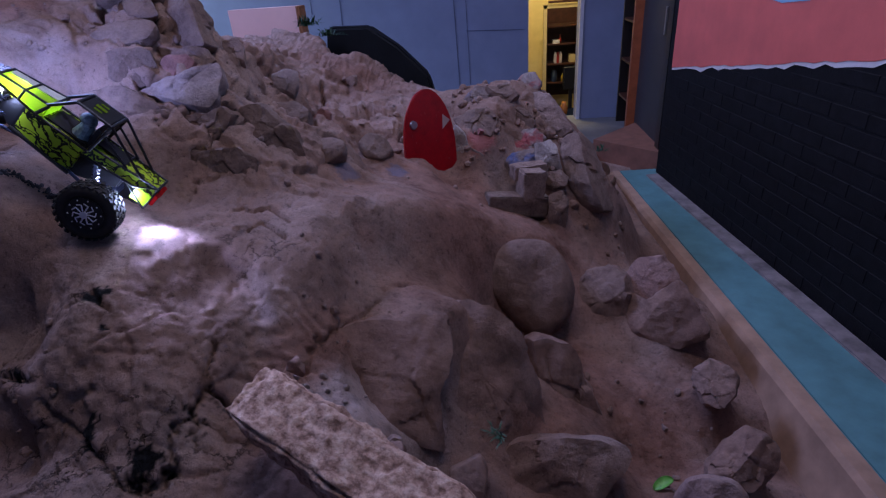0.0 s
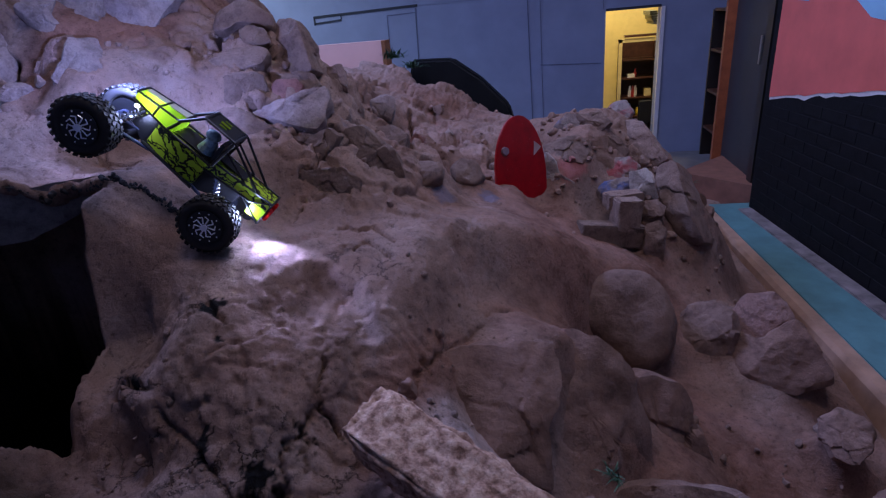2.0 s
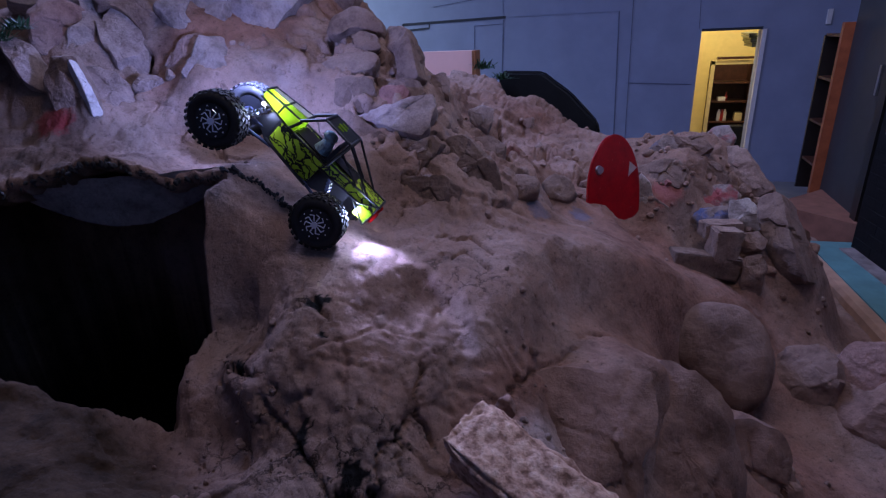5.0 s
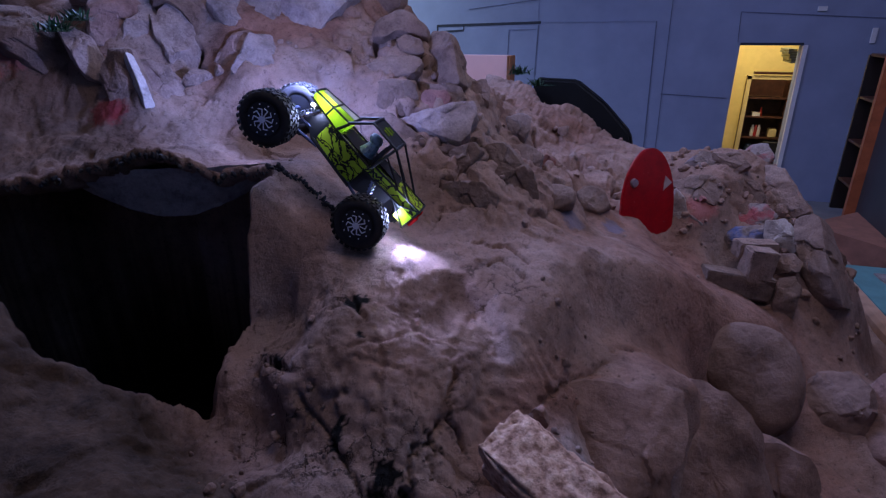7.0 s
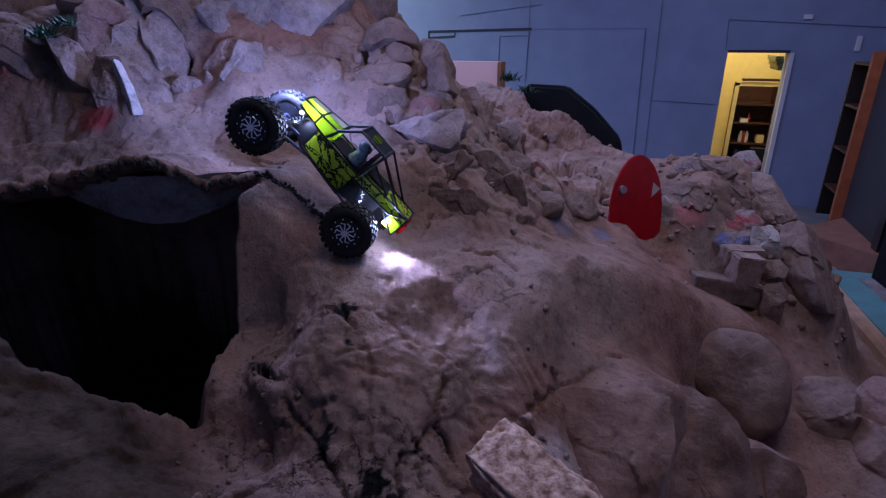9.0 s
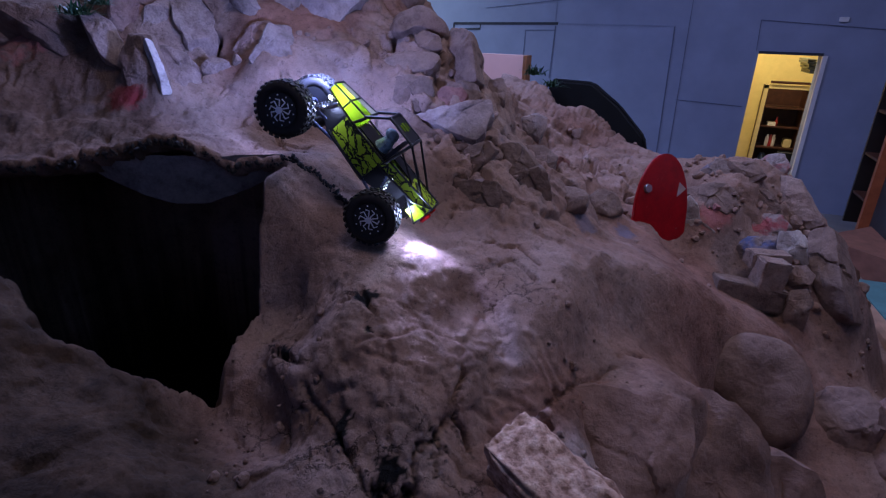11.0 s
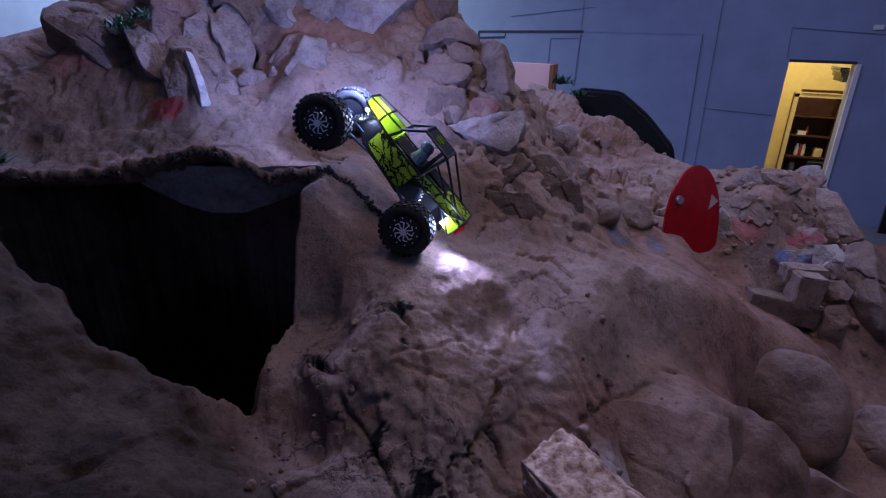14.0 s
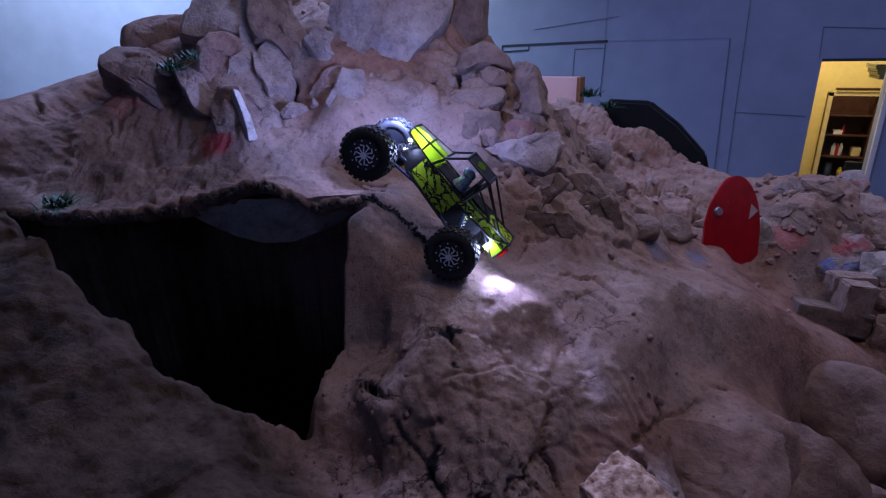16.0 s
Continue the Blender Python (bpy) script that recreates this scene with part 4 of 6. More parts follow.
def worn_and_shade(X, Y):
    """Where the skin has broken away along cracks and shows the dark liner; the cave's shade is painted in."""
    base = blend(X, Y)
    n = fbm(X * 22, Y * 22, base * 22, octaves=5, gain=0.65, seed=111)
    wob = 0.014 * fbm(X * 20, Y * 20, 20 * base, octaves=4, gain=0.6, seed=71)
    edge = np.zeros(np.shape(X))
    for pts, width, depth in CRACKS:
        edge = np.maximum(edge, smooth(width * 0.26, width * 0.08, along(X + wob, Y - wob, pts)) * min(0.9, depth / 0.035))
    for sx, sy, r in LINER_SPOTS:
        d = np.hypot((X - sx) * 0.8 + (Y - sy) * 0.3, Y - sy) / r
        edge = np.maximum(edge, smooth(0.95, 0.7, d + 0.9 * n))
    # the cave's shade is painted black into the same mask
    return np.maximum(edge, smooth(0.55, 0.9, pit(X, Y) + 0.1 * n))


def darker_brown(X, Y):
    """Darker brown for the soil heaped in front of the cave and, less so, for the shelf."""
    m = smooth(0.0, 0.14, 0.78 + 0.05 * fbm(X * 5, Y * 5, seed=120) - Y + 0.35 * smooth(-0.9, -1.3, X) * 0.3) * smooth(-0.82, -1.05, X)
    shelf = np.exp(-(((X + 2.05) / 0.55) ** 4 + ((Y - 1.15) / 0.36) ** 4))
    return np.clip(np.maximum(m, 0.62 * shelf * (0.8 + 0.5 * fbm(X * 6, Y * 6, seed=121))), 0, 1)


def cracked(X, Y):
    """Where the cast skin has dried into a net of cracks: the slab, and less so the slope above it."""
    return np.clip(np.exp(-(((X + 0.75) / 0.38) ** 4 + ((Y - 0.92) / 0.24) ** 4)) + 0.6 * np.exp(-(((X + 0.6) / 0.3) ** 4 + ((Y - 1.4) / 0.2) ** 4)), 0, 1)


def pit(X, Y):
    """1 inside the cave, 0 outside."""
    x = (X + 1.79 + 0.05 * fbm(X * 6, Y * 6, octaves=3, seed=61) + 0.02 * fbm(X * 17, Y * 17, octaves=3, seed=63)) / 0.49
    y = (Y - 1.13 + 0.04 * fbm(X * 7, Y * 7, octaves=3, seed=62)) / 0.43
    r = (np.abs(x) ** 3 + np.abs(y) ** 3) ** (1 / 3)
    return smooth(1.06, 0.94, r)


def banked(X, Y):
    """Dust and plaster heaped up round the rocks, so that they grow out of the course."""
    z = blend(X, Y)
    for at, yaw, pitch, outline, bulge, thick, *look_of in CRAGS:
        us, vs = [p[0] for p in outline], [p[1] for p in outline]
        wide, tall = max(us) - min(us), (max(vs) - min(vs)) * math.cos(radians(pitch))
        bx, by = at[0] - 0.4 * thick * math.cos(radians(yaw)), at[1] - 0.4 * thick * math.sin(radians(yaw))
        d2 = ((X - bx) ** 2 + (Y - by) ** 2) / (0.16 * wide * wide + 0.09 * thick * thick)
        z = z + np.exp(-0.7 * d2) * np.maximum(0, at[2] - 0.04 * tall - z)
    return z


# shallow dusty runs on both sides of the cracked slab
RUNS = (([(-0.669, 1.288), (-0.60, 1.25), (-0.521, 1.149), (-0.493, 1.064), (-0.52, 0.983), (-0.55, 0.922)], 0.10, 0.032),
        ([(-1.154, 1.128), (-1.194, 1.067), (-1.174, 0.937), (-1.091, 0.864), (-0.96, 0.79)], 0.09, 0.035))


def surface(X, Y):
    base = blend(X, Y)
    z = banked(X, Y) + relief(X, Y) + ripples(X, Y)
    for pts, width, depth in RUNS:
        z = z - depth * smooth(width * 0.7, width * 0.1, along(X + 0.02 * fbm(X * 9, Y * 9, seed=77), Y, pts))
    for pts, width, depth in CRACKS:
        wob = 0.014 * fbm(X * 20, Y * 20, 20 * base, octaves=4, gain=0.6, seed=71)
        d = along(X + wob, Y - wob, pts)
        z = z - depth * smooth(width * 0.55, width * 0.08, d)
    for hx, hy, r, depth in HOLLOWS:
        d = np.hypot(X - hx, (Y - hy) * 1.3) / r + 0.35 * fbm(X * 14, Y * 14, base * 14, seed=75)
        z = z - depth * smooth(1.0, 0.55, d)
    # the course ends below the kerb
    inside = 1.26 - (Y - 1.24) * 0.054 - X
    z = np.minimum(z, -0.06 + 2.2 * np.maximum(0, inside))
    return z


def ground(X, Y):
    z = surface(X, Y)
    return z + pit(X, Y) * (np.minimum(z, 0.12) - z)


def steps(*spans):
    out = []
    for a, b, d in spans:
        out.extend(np.arange(a, b, d))
    return np.array(out)


def grid_mesh(name, V, mat, label="", category="", kind="structure", blackened=True):
    ny, nx = V.shape[:2]
    i = np.arange(nx * ny).reshape(ny, nx)
    f = np.stack([i[:-1, :-1], i[:-1, 1:], i[1:, 1:], i[1:, :-1]], -1).reshape(-1, 4)
    me = bpy.data.meshes.new(name)
    me.from_pydata(V.reshape(-1, 3).tolist(), [], f.tolist())
    me.polygons.foreach_set("use_smooth", [True] * len(me.polygons))
    me.materials.append(mat)
    flat = V.reshape(-1, 3)
    for key, fn in (("sand", sandy), ("worn_and_shade", worn_and_shade), ("darker_brown", darker_brown), ("cracked", cracked)):
        val = fn(flat[:, 0], flat[:, 1]) * (1.0 if blackened or key != "worn_and_shade" else 0.0)
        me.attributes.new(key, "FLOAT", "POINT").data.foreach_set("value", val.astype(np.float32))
    ob = new(name, me)
    return tagged(ob, label, category, kind=kind) if label else ob


GX = steps((-4.6, -2.9, 0.05), (-2.9, -2.3, 0.02), (-2.3, -1.35, 0.010), (-1.35, -0.25, 0.006), (-0.25, 0.8, 0.011), (0.8, 1.34, 0.018))
GY = steps((-0.9, 0.1, 0.05), (0.1, 0.7, 0.012), (0.7, 1.25, 0.006), (1.25, 2.7, 0.0085), (2.7, 3.4, 0.012), (3.4, 5.0, 0.035))
X, Y = np.meshgrid(GX, GY)
# the fine shape stands out along the slope's own normal
low = banked(X, Y)
fine_shape = surface(X, Y) - low
slope_y, slope_x = np.gradient(low, GY, GX)
steep = np.sqrt(1 + slope_x ** 2 + slope_y ** 2)
fine_shape = fine_shape * np.minimum(1, 1.9 / steep)
out_x, out_y, out_z = -slope_x / steep * fine_shape, -slope_y / steep * fine_shape, fine_shape / steep
hollow = pit(X, Y)
out_x, out_y, level = out_x * (1 - hollow), out_y * (1 - hollow), low + out_z
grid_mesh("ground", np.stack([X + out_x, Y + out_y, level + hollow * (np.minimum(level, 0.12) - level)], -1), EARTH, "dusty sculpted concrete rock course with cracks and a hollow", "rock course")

# the shelf that roofs the cave: its top follows the course, its front edge is broken and ragged
u = np.linspace(0, 1, 260)
lip_x = -2.32 + 1.08 * u
lip_y = 0.66 + 0.72 * np.interp(u, [0, 0.12, 0.3, 0.62, 0.82, 0.93, 1.0], [0.0, 0.2, 0.30, 0.66, 0.88, 0.93, 1.0]) + 0.012 * fbm(u * 40, u * 0, octaves=3, seed=81)
back_x, back_y = -2.62 + 1.42 * u, 1.55 + 0.28 * u
rows = []
for w in np.linspace(1, 0, 70):
    x, y = lip_x + w * (back_x - lip_x), lip_y + w * (back_y - lip_y)
    rows.append(np.stack([x, y, surface(x, y) - 0.03 * smooth(0.94, 1.0, u) + np.exp(-w / 0.15) * (0.022 * np.exp(-((u - 0.655) / 0.05) ** 2) - 0.03 * np.exp(-((u - 0.79) / 0.03) ** 2)) + 0.006 + 0.02 * np.exp(-w / 0.08) - 0.02], -1))
top_edge = rows[-1]
for drop, back in ((0.012, -0.006), (0.03, 0.0), (0.045, 0.02), (0.055, 0.08), (0.05, 0.2), (0.08, 0.45)):
    r = top_edge.copy()
    r[:, 1] += back + 0.01 * fbm(u * 60, u * 0 + drop * 90, octaves=2, seed=82)
    r[:, 2] -= drop + 0.008 * np.abs(fbm(u * 50, u * 0 + drop * 70, octaves=2, seed=83))
    rows.append(r)
LIP = top_edge
roof_mesh = np.stack(rows, 0)
grid_mesh("cave_roof", roof_mesh, EARTH, "overhanging concrete shelf with a ragged edge over a dark cave", "rock course", blackened=False)

# smooth hanging fold under the shelf
v = np.linspace(0, 1, 40)
U, V = np.meshgrid(np.linspace(0, 1, 90), v)
fx = -1.86 + 0.52 * U
fy = 0.97 + 0.33 * U + 0.06 + 0.05 * V
fz = 1.17 - V * (0.15 * np.sin(np.pi * U) ** 0.8 + 0.015) + 0.006 * fbm(U * 6, V * 3, seed=91)
FOLD = rock_material("grey_cast_plaster", (0.17, 0.15, 0.145), (0.25, 0.225, 0.215), (0.33, 0.30, 0.29), 5.0, 0.006)
grid_mesh("cave_fold", np.stack([fx, fy, fz], -1), FOLD, "smooth grey hanging fold of cast rock under the shelf", "rock course", blackened=False)

# dark crumbling edge along the lip and down the seam beside it
LINER = plain("black_foam_liner", (0.018, 0.018, 0.022), 0.8, vary=0.5, scale=60, relief=0.004)
seam_s = np.linspace(0, 1, 150)
seam = np.stack([np.interp(seam_s, [0, 0.4, 1], [-1.30, -1.20, -1.03]), np.interp(seam_s, [0, 0.4, 1], [1.335, 1.345, 1.335]), seam_s * 0], -1)
seam[:, 2] = ground(seam[:, 0], seam[:, 1]) + 0.004
line = np.concatenate([LIP[12:-6] + np.array([0, -0.004, -0.022]), seam])
rnd_e = np.random.RandomState(9)
bm = bmesh.new()
for p in line:
    r = 0.0034 * math.exp(rnd_e.normal(0, 0.45))
    c = p + rnd_e.normal(0, 0.0045, 3)
    m = Matrix.Translation(c.tolist()) @ Euler(rnd_e.uniform(0, 3, 3).tolist()).to_matrix().to_4x4() @ Matrix.Diagonal((r * rnd_e.uniform(1.2, 2.6), r, r * rnd_e.uniform(0.6, 1.5), 1))
    bmesh.ops.create_icosphere(bm, subdivisions=1, radius=1.0, matrix=m)
edge_ob = ob_from("crumbling_edge", bm, LINER)
tagged(edge_ob, "black crumbling foam edge along the cave lip", "rock course", kind="structure")


# ---- rocks ----
def rock_mesh(size, seed, detail=4, cuts=9, rough=0.08, soft=0.0):
    rnd = np.random.RandomState(seed)
    bm = bmesh.new()
    bmesh.ops.create_icosphere(bm, subdivisions=detail, radius=1.0)
    p = np.array([v.co[:] for v in bm.verts])
    p = p * np.array([1.25, 1.25, 1.25])
    axes = np.array([[1, 0, 0], [-1, 0, 0], [0, 1, 0], [0, -1, 0], [0, 0, 1], [0, 0, -1]], float)
    normals = [a + rnd.normal(0, 0.22, 3) for a in axes] + [rnd.normal(0, 1, 3) for _ in range(cuts)]
    for k, n in enumerate(normals):
        n = n / np.linalg.norm(n)
        d = rnd.uniform(0.80, 1.0) if k < 6 else rnd.uniform(0.66, 1.0)
        over = np.maximum(0, p @ n - d)
        p = p - over[:, None] * n
    if soft:
        p = p * (1 - 0.5 * soft) + 0.5 * soft * p / np.linalg.norm(p, axis=1)[:, None]
    s = np.array(size)
    q = p * s
    f = 1.6 / s.mean() * 0.5
    dirs = p / np.linalg.norm(p, axis=1)[:, None]
    amp = rough * s.min()
    ridged = 1 - 2.2 * np.abs(fbm(q[:, 0] * f * 1.6, q[:, 1] * f * 1.6, q[:, 2] * f * 1.6, 4, 0.6, seed))
    facet, gap = cells(q[:, 0] + seed, q[:, 1], q[:, 2], 1.1 / s.mean(), seed)
    shape = 0.6 * ridged + 0.5 * fbm(q[:, 0] * f * 6, q[:, 1] * f * 6, q[:, 2] * f * 6, 3, 0.6, seed + 9)
    q = q + dirs * (amp * (shape + (1 - soft) * (1.3 * facet - 0.8 * (1 - gap))))[:, None]
    for vert, c in zip(bm.verts, q):
        vert.co = c
    for fc in bm.faces:
        fc.smooth = True
    return bm


def set_rock(at, size, roll, yaw, seed, mat, label, group, detail=4, cuts=9, rough=0.08, soft=0.0):
    ob = ob_from("rock", rock_mesh(size, seed, detail, cuts, rough, soft), mat)
    ob.matrix_world = pose(*at, 0, 0, yaw) @ pose(0, 0, 0, 0, -roll, 0)
    return tagged(ob, label, "rock", group)


for spec in ROCKS:
    set_rock(*spec)


def crag_mesh(outline, bulge, thick, soft, seed, n=72, rings=18):
    """A broken rock: its outline worn round, its face swollen, cut by a few planes and roughened, its back drawn in."""
    rnd = np.random.RandomState(seed)
    pts = np.array(outline)
    mid = pts.mean(0)
    pts = pts - mid
    # even steps along the outline, corners worn
    closed = np.vstack([pts, pts[:1]])
    run = np.concatenate([[0], np.cumsum(np.hypot(*np.diff(closed, axis=0).T))])
    at = np.linspace(0, run[-1], n, endpoint=False)
    rim = np.stack([np.interp(at, run, closed[:, k]) for k in (0, 1)], -1)
    for _ in range(1 + int(9 * soft)):
        rim = 0.5 * rim + 0.25 * (np.roll(rim, 1, 0) + np.roll(rim, -1, 0))
    size = math.sqrt(np.ptp(pts[:, 0]) * np.ptp(pts[:, 1]))
    rows = []
    power = 14 - 12 * soft
    for r in np.linspace(0.04, 1, rings):
        h = bulge * (1 - r ** power) ** (0.35 + 0.2 * soft)
        rows.append(np.column_stack([rim * r, np.full(n, h)]))
    for r, back in ((1.0, 0.12), (0.99, 0.3), (0.95, 0.6), (0.85, 0.9), (0.55, 1.0), (0.05, 1.0)):
        rows.append(np.column_stack([rim * r, np.full(n, -thick * back)]))
    p = np.array(rows).reshape(-1, 3)
    # broken planes across the face
    for k in range(6):
        a, lean = rnd.uniform(0, 2 * math.pi), rnd.uniform(0.12, 0.6)
        nrm = np.array([math.cos(a) * math.sin(lean), math.sin(a) * math.sin(lean), math.cos(lean)])
        reach = np.max(p @ nrm)
        over = np.maximum(0, p @ nrm - reach * rnd.uniform(0.45, 0.85))
        p = p - (1 - 0.75 * soft) * over[:, None] * nrm
    q = p + np.array([seed * 1.7, 0, 0])
    f = 1.0 / size
    out = p + np.array([0, 0, 0.3 * thick])
    out = out / np.maximum(1e-6, np.linalg.norm(out, axis=1))[:, None]
    ridged = 1 - 2.2 * np.abs(fbm(q[:, 0] * f * 1.6, q[:, 1] * f * 1.6, q[:, 2] * f * 1.6, 4, 0.55, seed))
    grain = fbm(q[:, 0] * f * 7, q[:, 1] * f * 7, q[:, 2] * f * 7, 4, 0.6, seed + 9)
    facet, gap = cells(q[:, 0], q[:, 1], q[:, 2], 2.6 * f, seed)
    p = p + out * (size * (0.014 * ridged + 0.014 * (1 - 0.5 * soft) * grain + max(0, 1 - 4 * soft) * (0.035 * facet - 0.016 * (1 - gap))))[:, None]
    p[:, :2] += mid
    m = rings + 6
    i = np.arange(m * n).reshape(m, n)
    j = np.roll(i, -1, 1)
    faces = np.stack([i[:-1], j[:-1], j[1:], i[1:]], -1).reshape(-1, 4).tolist()
    me = bpy.data.meshes.new("rock")
    me.from_pydata(p.tolist(), [], faces + [i[0][::-1].tolist(), i[-1].tolist()])
    me.polygons.foreach_set("use_smooth", [True] * len(me.polygons))
    me.set_sharp_from_angle(angle=radians(24 + 40 * soft))
    return me


def facing(at, yaw, pitch):
    """The pose of a face: x along it, y up it, z out of it."""
    a, b = radians(yaw), radians(pitch)
    z = Vector((math.cos(a) * math.cos(b), math.sin(a) * math.cos(b), math.sin(b)))
    x = Vector((-math.sin(a), math.cos(a), 0))
    return Matrix.Translation(at) @ Matrix((x, z.cross(x), z)).transposed().to_4x4()


for k, (at, yaw, pitch, outline, bulge, thick, soft, mat, label, group) in enumerate(CRAGS):
    me = crag_mesh(outline, bulge, thick, soft, 40 + k)
    me.materials.append(mat)
    ob = new("rock", me)
    ob.matrix_world = facing(at, yaw, pitch)
    tagged(ob, label, "rock", group)

# rough sandstone slab lying across the gully
def chipped_block(size, seed, cuts=26, rough=0.006):
    """A squared block with worn, broken edges."""
    bm = bmesh.new()
    box(bm, 0, 0, 0, 2, 2, 2)
    bmesh.ops.subdivide_edges(bm, edges=bm.edges[:], cuts=cuts, use_grid_fill=True)
    p = np.array([v.co[:] for v in bm.verts])
    s = np.array(size)
    # wear the edges back where two or more faces meet
    near = np.sort(np.abs(p), axis=1)
    q = p * s
    n1 = fbm(q[:, 0] * 14, q[:, 1] * 14, q[:, 2] * 14, 4, 0.6, seed)
    n2 = fbm(q[:, 0] * 60, q[:, 1] * 60, q[:, 2] * 60, 3, 0.6, seed + 5)
    edge = np.clip((near[:, 1] - 0.72) / 0.28, 0, 1) ** 2
    d = p / np.linalg.norm(p, axis=1)[:, None]
    q = q + d * (rough * 1.6 * n1 + rough * 0.6 * n2)[:, None] - d * (edge * (0.010 + 0.016 * np.clip(n1 + 0.3, 0, 1)))[:, None]
    for v, c in zip(bm.verts, q):
        v.co = c
    for f in bm.faces:
        f.smooth = True
    return bm


slab = ob_from("stone_slab", chipped_block((0.36, 0.072, 0.062), 77, 44, 0.0065), SLABROCK)
slab.matrix_world = pose(-0.130, 0.700, 0.665, 0, 0, -31) @ pose(0, 0, 0, 14, 8, 0)
tagged(slab, "long rough sandstone slab lying across the gully", "rock")


# ---- bricks in the rubble ----
def brick(at, size, turn, label):
    rnd = random.Random(int(at[0] * 1000))
    bm = bmesh.new()
    box(bm, 0, 0, 0, *size)
    bmesh.ops.bevel(bm, geom=bm.edges[:], offset=0.006, segments=2, affect="EDGES")
    bmesh.ops.subdivide_edges(bm, edges=bm.edges[:], cuts=2, use_grid_fill=True)
    for v in bm.verts:
        v.co += Vector((rnd.gauss(0, 1), rnd.gauss(0, 1), rnd.gauss(0, 1))) * 0.0018
    ob = ob_from("brick", bm, BRICKM)
    ob.matrix_world = pose(*at, *turn)
    return tagged(ob, label, "brick", "bricks in the rubble")


BRICKM = rock_material("dusty_brick", (0.20, 0.125, 0.098), (0.27, 0.185, 0.15), (0.33, 0.25, 0.21))
brick((0.334, 2.626, 0.612), (0.179, 0.090, 0.074), (0, 2, 19), "dusty pale brown brick lying in the rubble")
brick((0.341, 2.541, 0.567), (0.121, 0.090, 0.151), (0, 6, 19), "dusty pale brown brick standing in the rubble")
brick((0.262, 2.512, 0.478), (0.324, 0.090, 0.110), (0, 10, 19), "long flat dusty block under the bricks")


# ---- red board, half buried ----
def half_round(w, h, thick, n=28):
    """A board with a round top, standing on the xz plane."""
    bm = bmesh.new()
    pts = [(-w / 2, 0)] + [(-w / 2 * math.cos(math.pi * i / n), h * 0.42 + h * 0.58 * math.sin(math.pi * i / n)) for i in range(n + 1)] + [(w / 2, 0)]
    f = bm.faces.new([bm.verts.new((x, 0, z)) for x, z in pts])
    r = bmesh.ops.extrude_face_region(bm, geom=[f])
    for g in r["geom"]:
        if isinstance(g, bmesh.types.BMVert):
            g.co.y += thick
    bmesh.ops.recalc_face_normals(bm, faces=bm.faces[:])
    bmesh.ops.bevel(bm, geom=[e for e in bm.edges if abs(e.verts[0].co.y - e.verts[1].co.y) < 1e-6], offset=0.004, segments=2, affect="EDGES")
    return bm


def build_red(nt, b):
    n = noise_tex(nt, 16, 8, 0.7)
    c = ramp(nt, n.outputs[0], (0.30, (0.20, 0.001, 0.004)), (0.62, (0.33, 0.002, 0.007)), (0.72, (0.40, 0.03, 0.03)), (0.80, (0.6, 0.45, 0.42)))
    scratch = nt.nodes.new("ShaderNodeMapping")
    scratch.inputs["Scale"].default_value = (9.0, 1.0, 1.6)
    scratch.inputs["Rotation"].default_value = (0, 0.35, 0)
    link(nt, nt.nodes.new("ShaderNodeTexCoord").outputs["Object"], scratch.inputs["Vector"])
    lines = noise_tex(nt, 14, 6, 0.7, scratch.outputs[0])
    c = mix(nt, ramp(nt, lines.outputs[0], (0.64, (0, 0, 0)), (0.72, (0.6, 0.6, 0.6))), c, (0.62, 0.48, 0.46))
    link(nt, c, b.inputs["Base Color"])
    b.inputs["Roughness"].default_value = 0.28
    b.inputs["Coat Weight"].default_value = 0.12


RED = material("glossy_red_board", build_red)
CHIP = plain("pale_chipped_edge", (0.6, 0.52, 0.5), 0.8)
GREYMETAL = plain("grey_metal", (0.35, 0.36, 0.38), 0.35, 0.9, 0.2, 60)
sign = new("red_board")
sign.matrix_world = pose(-0.140, 2.56, 0.565, -14, 8, 38)
tagged(sign, "glossy red round-topped board half buried in the rubble", "board")
part("panel", half_round(0.305, 0.49, 0.02), RED, sign)
bm = bmesh.new()
bmesh.ops.create_cone(bm, cap_ends=True, segments=20, radius1=0.022, radius2=0.018, depth=0.012, matrix=pose(-0.095, -0.006, 0.32, 90, 0, 0))
part("washer", bm, GREYMETAL, sign, "dull grey metal washer")
bm = bmesh.new()
f = bm.faces.new([bm.verts.new(c) for c in ((0.075, -0.002, 0.29), (0.125, -0.002, 0.335), (0.082, -0.002, 0.365))])
bmesh.ops.extrude_face_region(bm, geom=[f])
part("chip", bm, CHIP, sign, "pale patch of chipped paint")

# ---- boards behind the mound ----
PINKBOARD = plain("pink_board", (0.72, 0.45, 0.39), 0.7, vary=0.06, scale=3)
WOODEND = plain("brown_wood_end", (0.28, 0.12, 0.05), 0.6, vary=0.3, scale=30)
box_ob = new("pink_box")
box_ob.matrix_world = pose(-1.58, 4.80, 0.9, 0, 0, -6)
tagged(box_ob, "pale pink painted board with a brown wooden end", "board")
bm = bmesh.new()
box(bm, -0.08, 0, 0.22, 0.60, 0.10, 0.46)
part("panel", bm, PINKBOARD, box_ob)
bm = bmesh.new()
box(bm, 0.238, 0, 0.22, 0.036, 0.11, 0.46)
for k in (0.228, 0.246):
    box(bm, k, -0.057, 0.22, 0.012, 0.008, 0.46)
part("end_board", bm, WOODEND, box_ob, "brown slatted wooden end board")

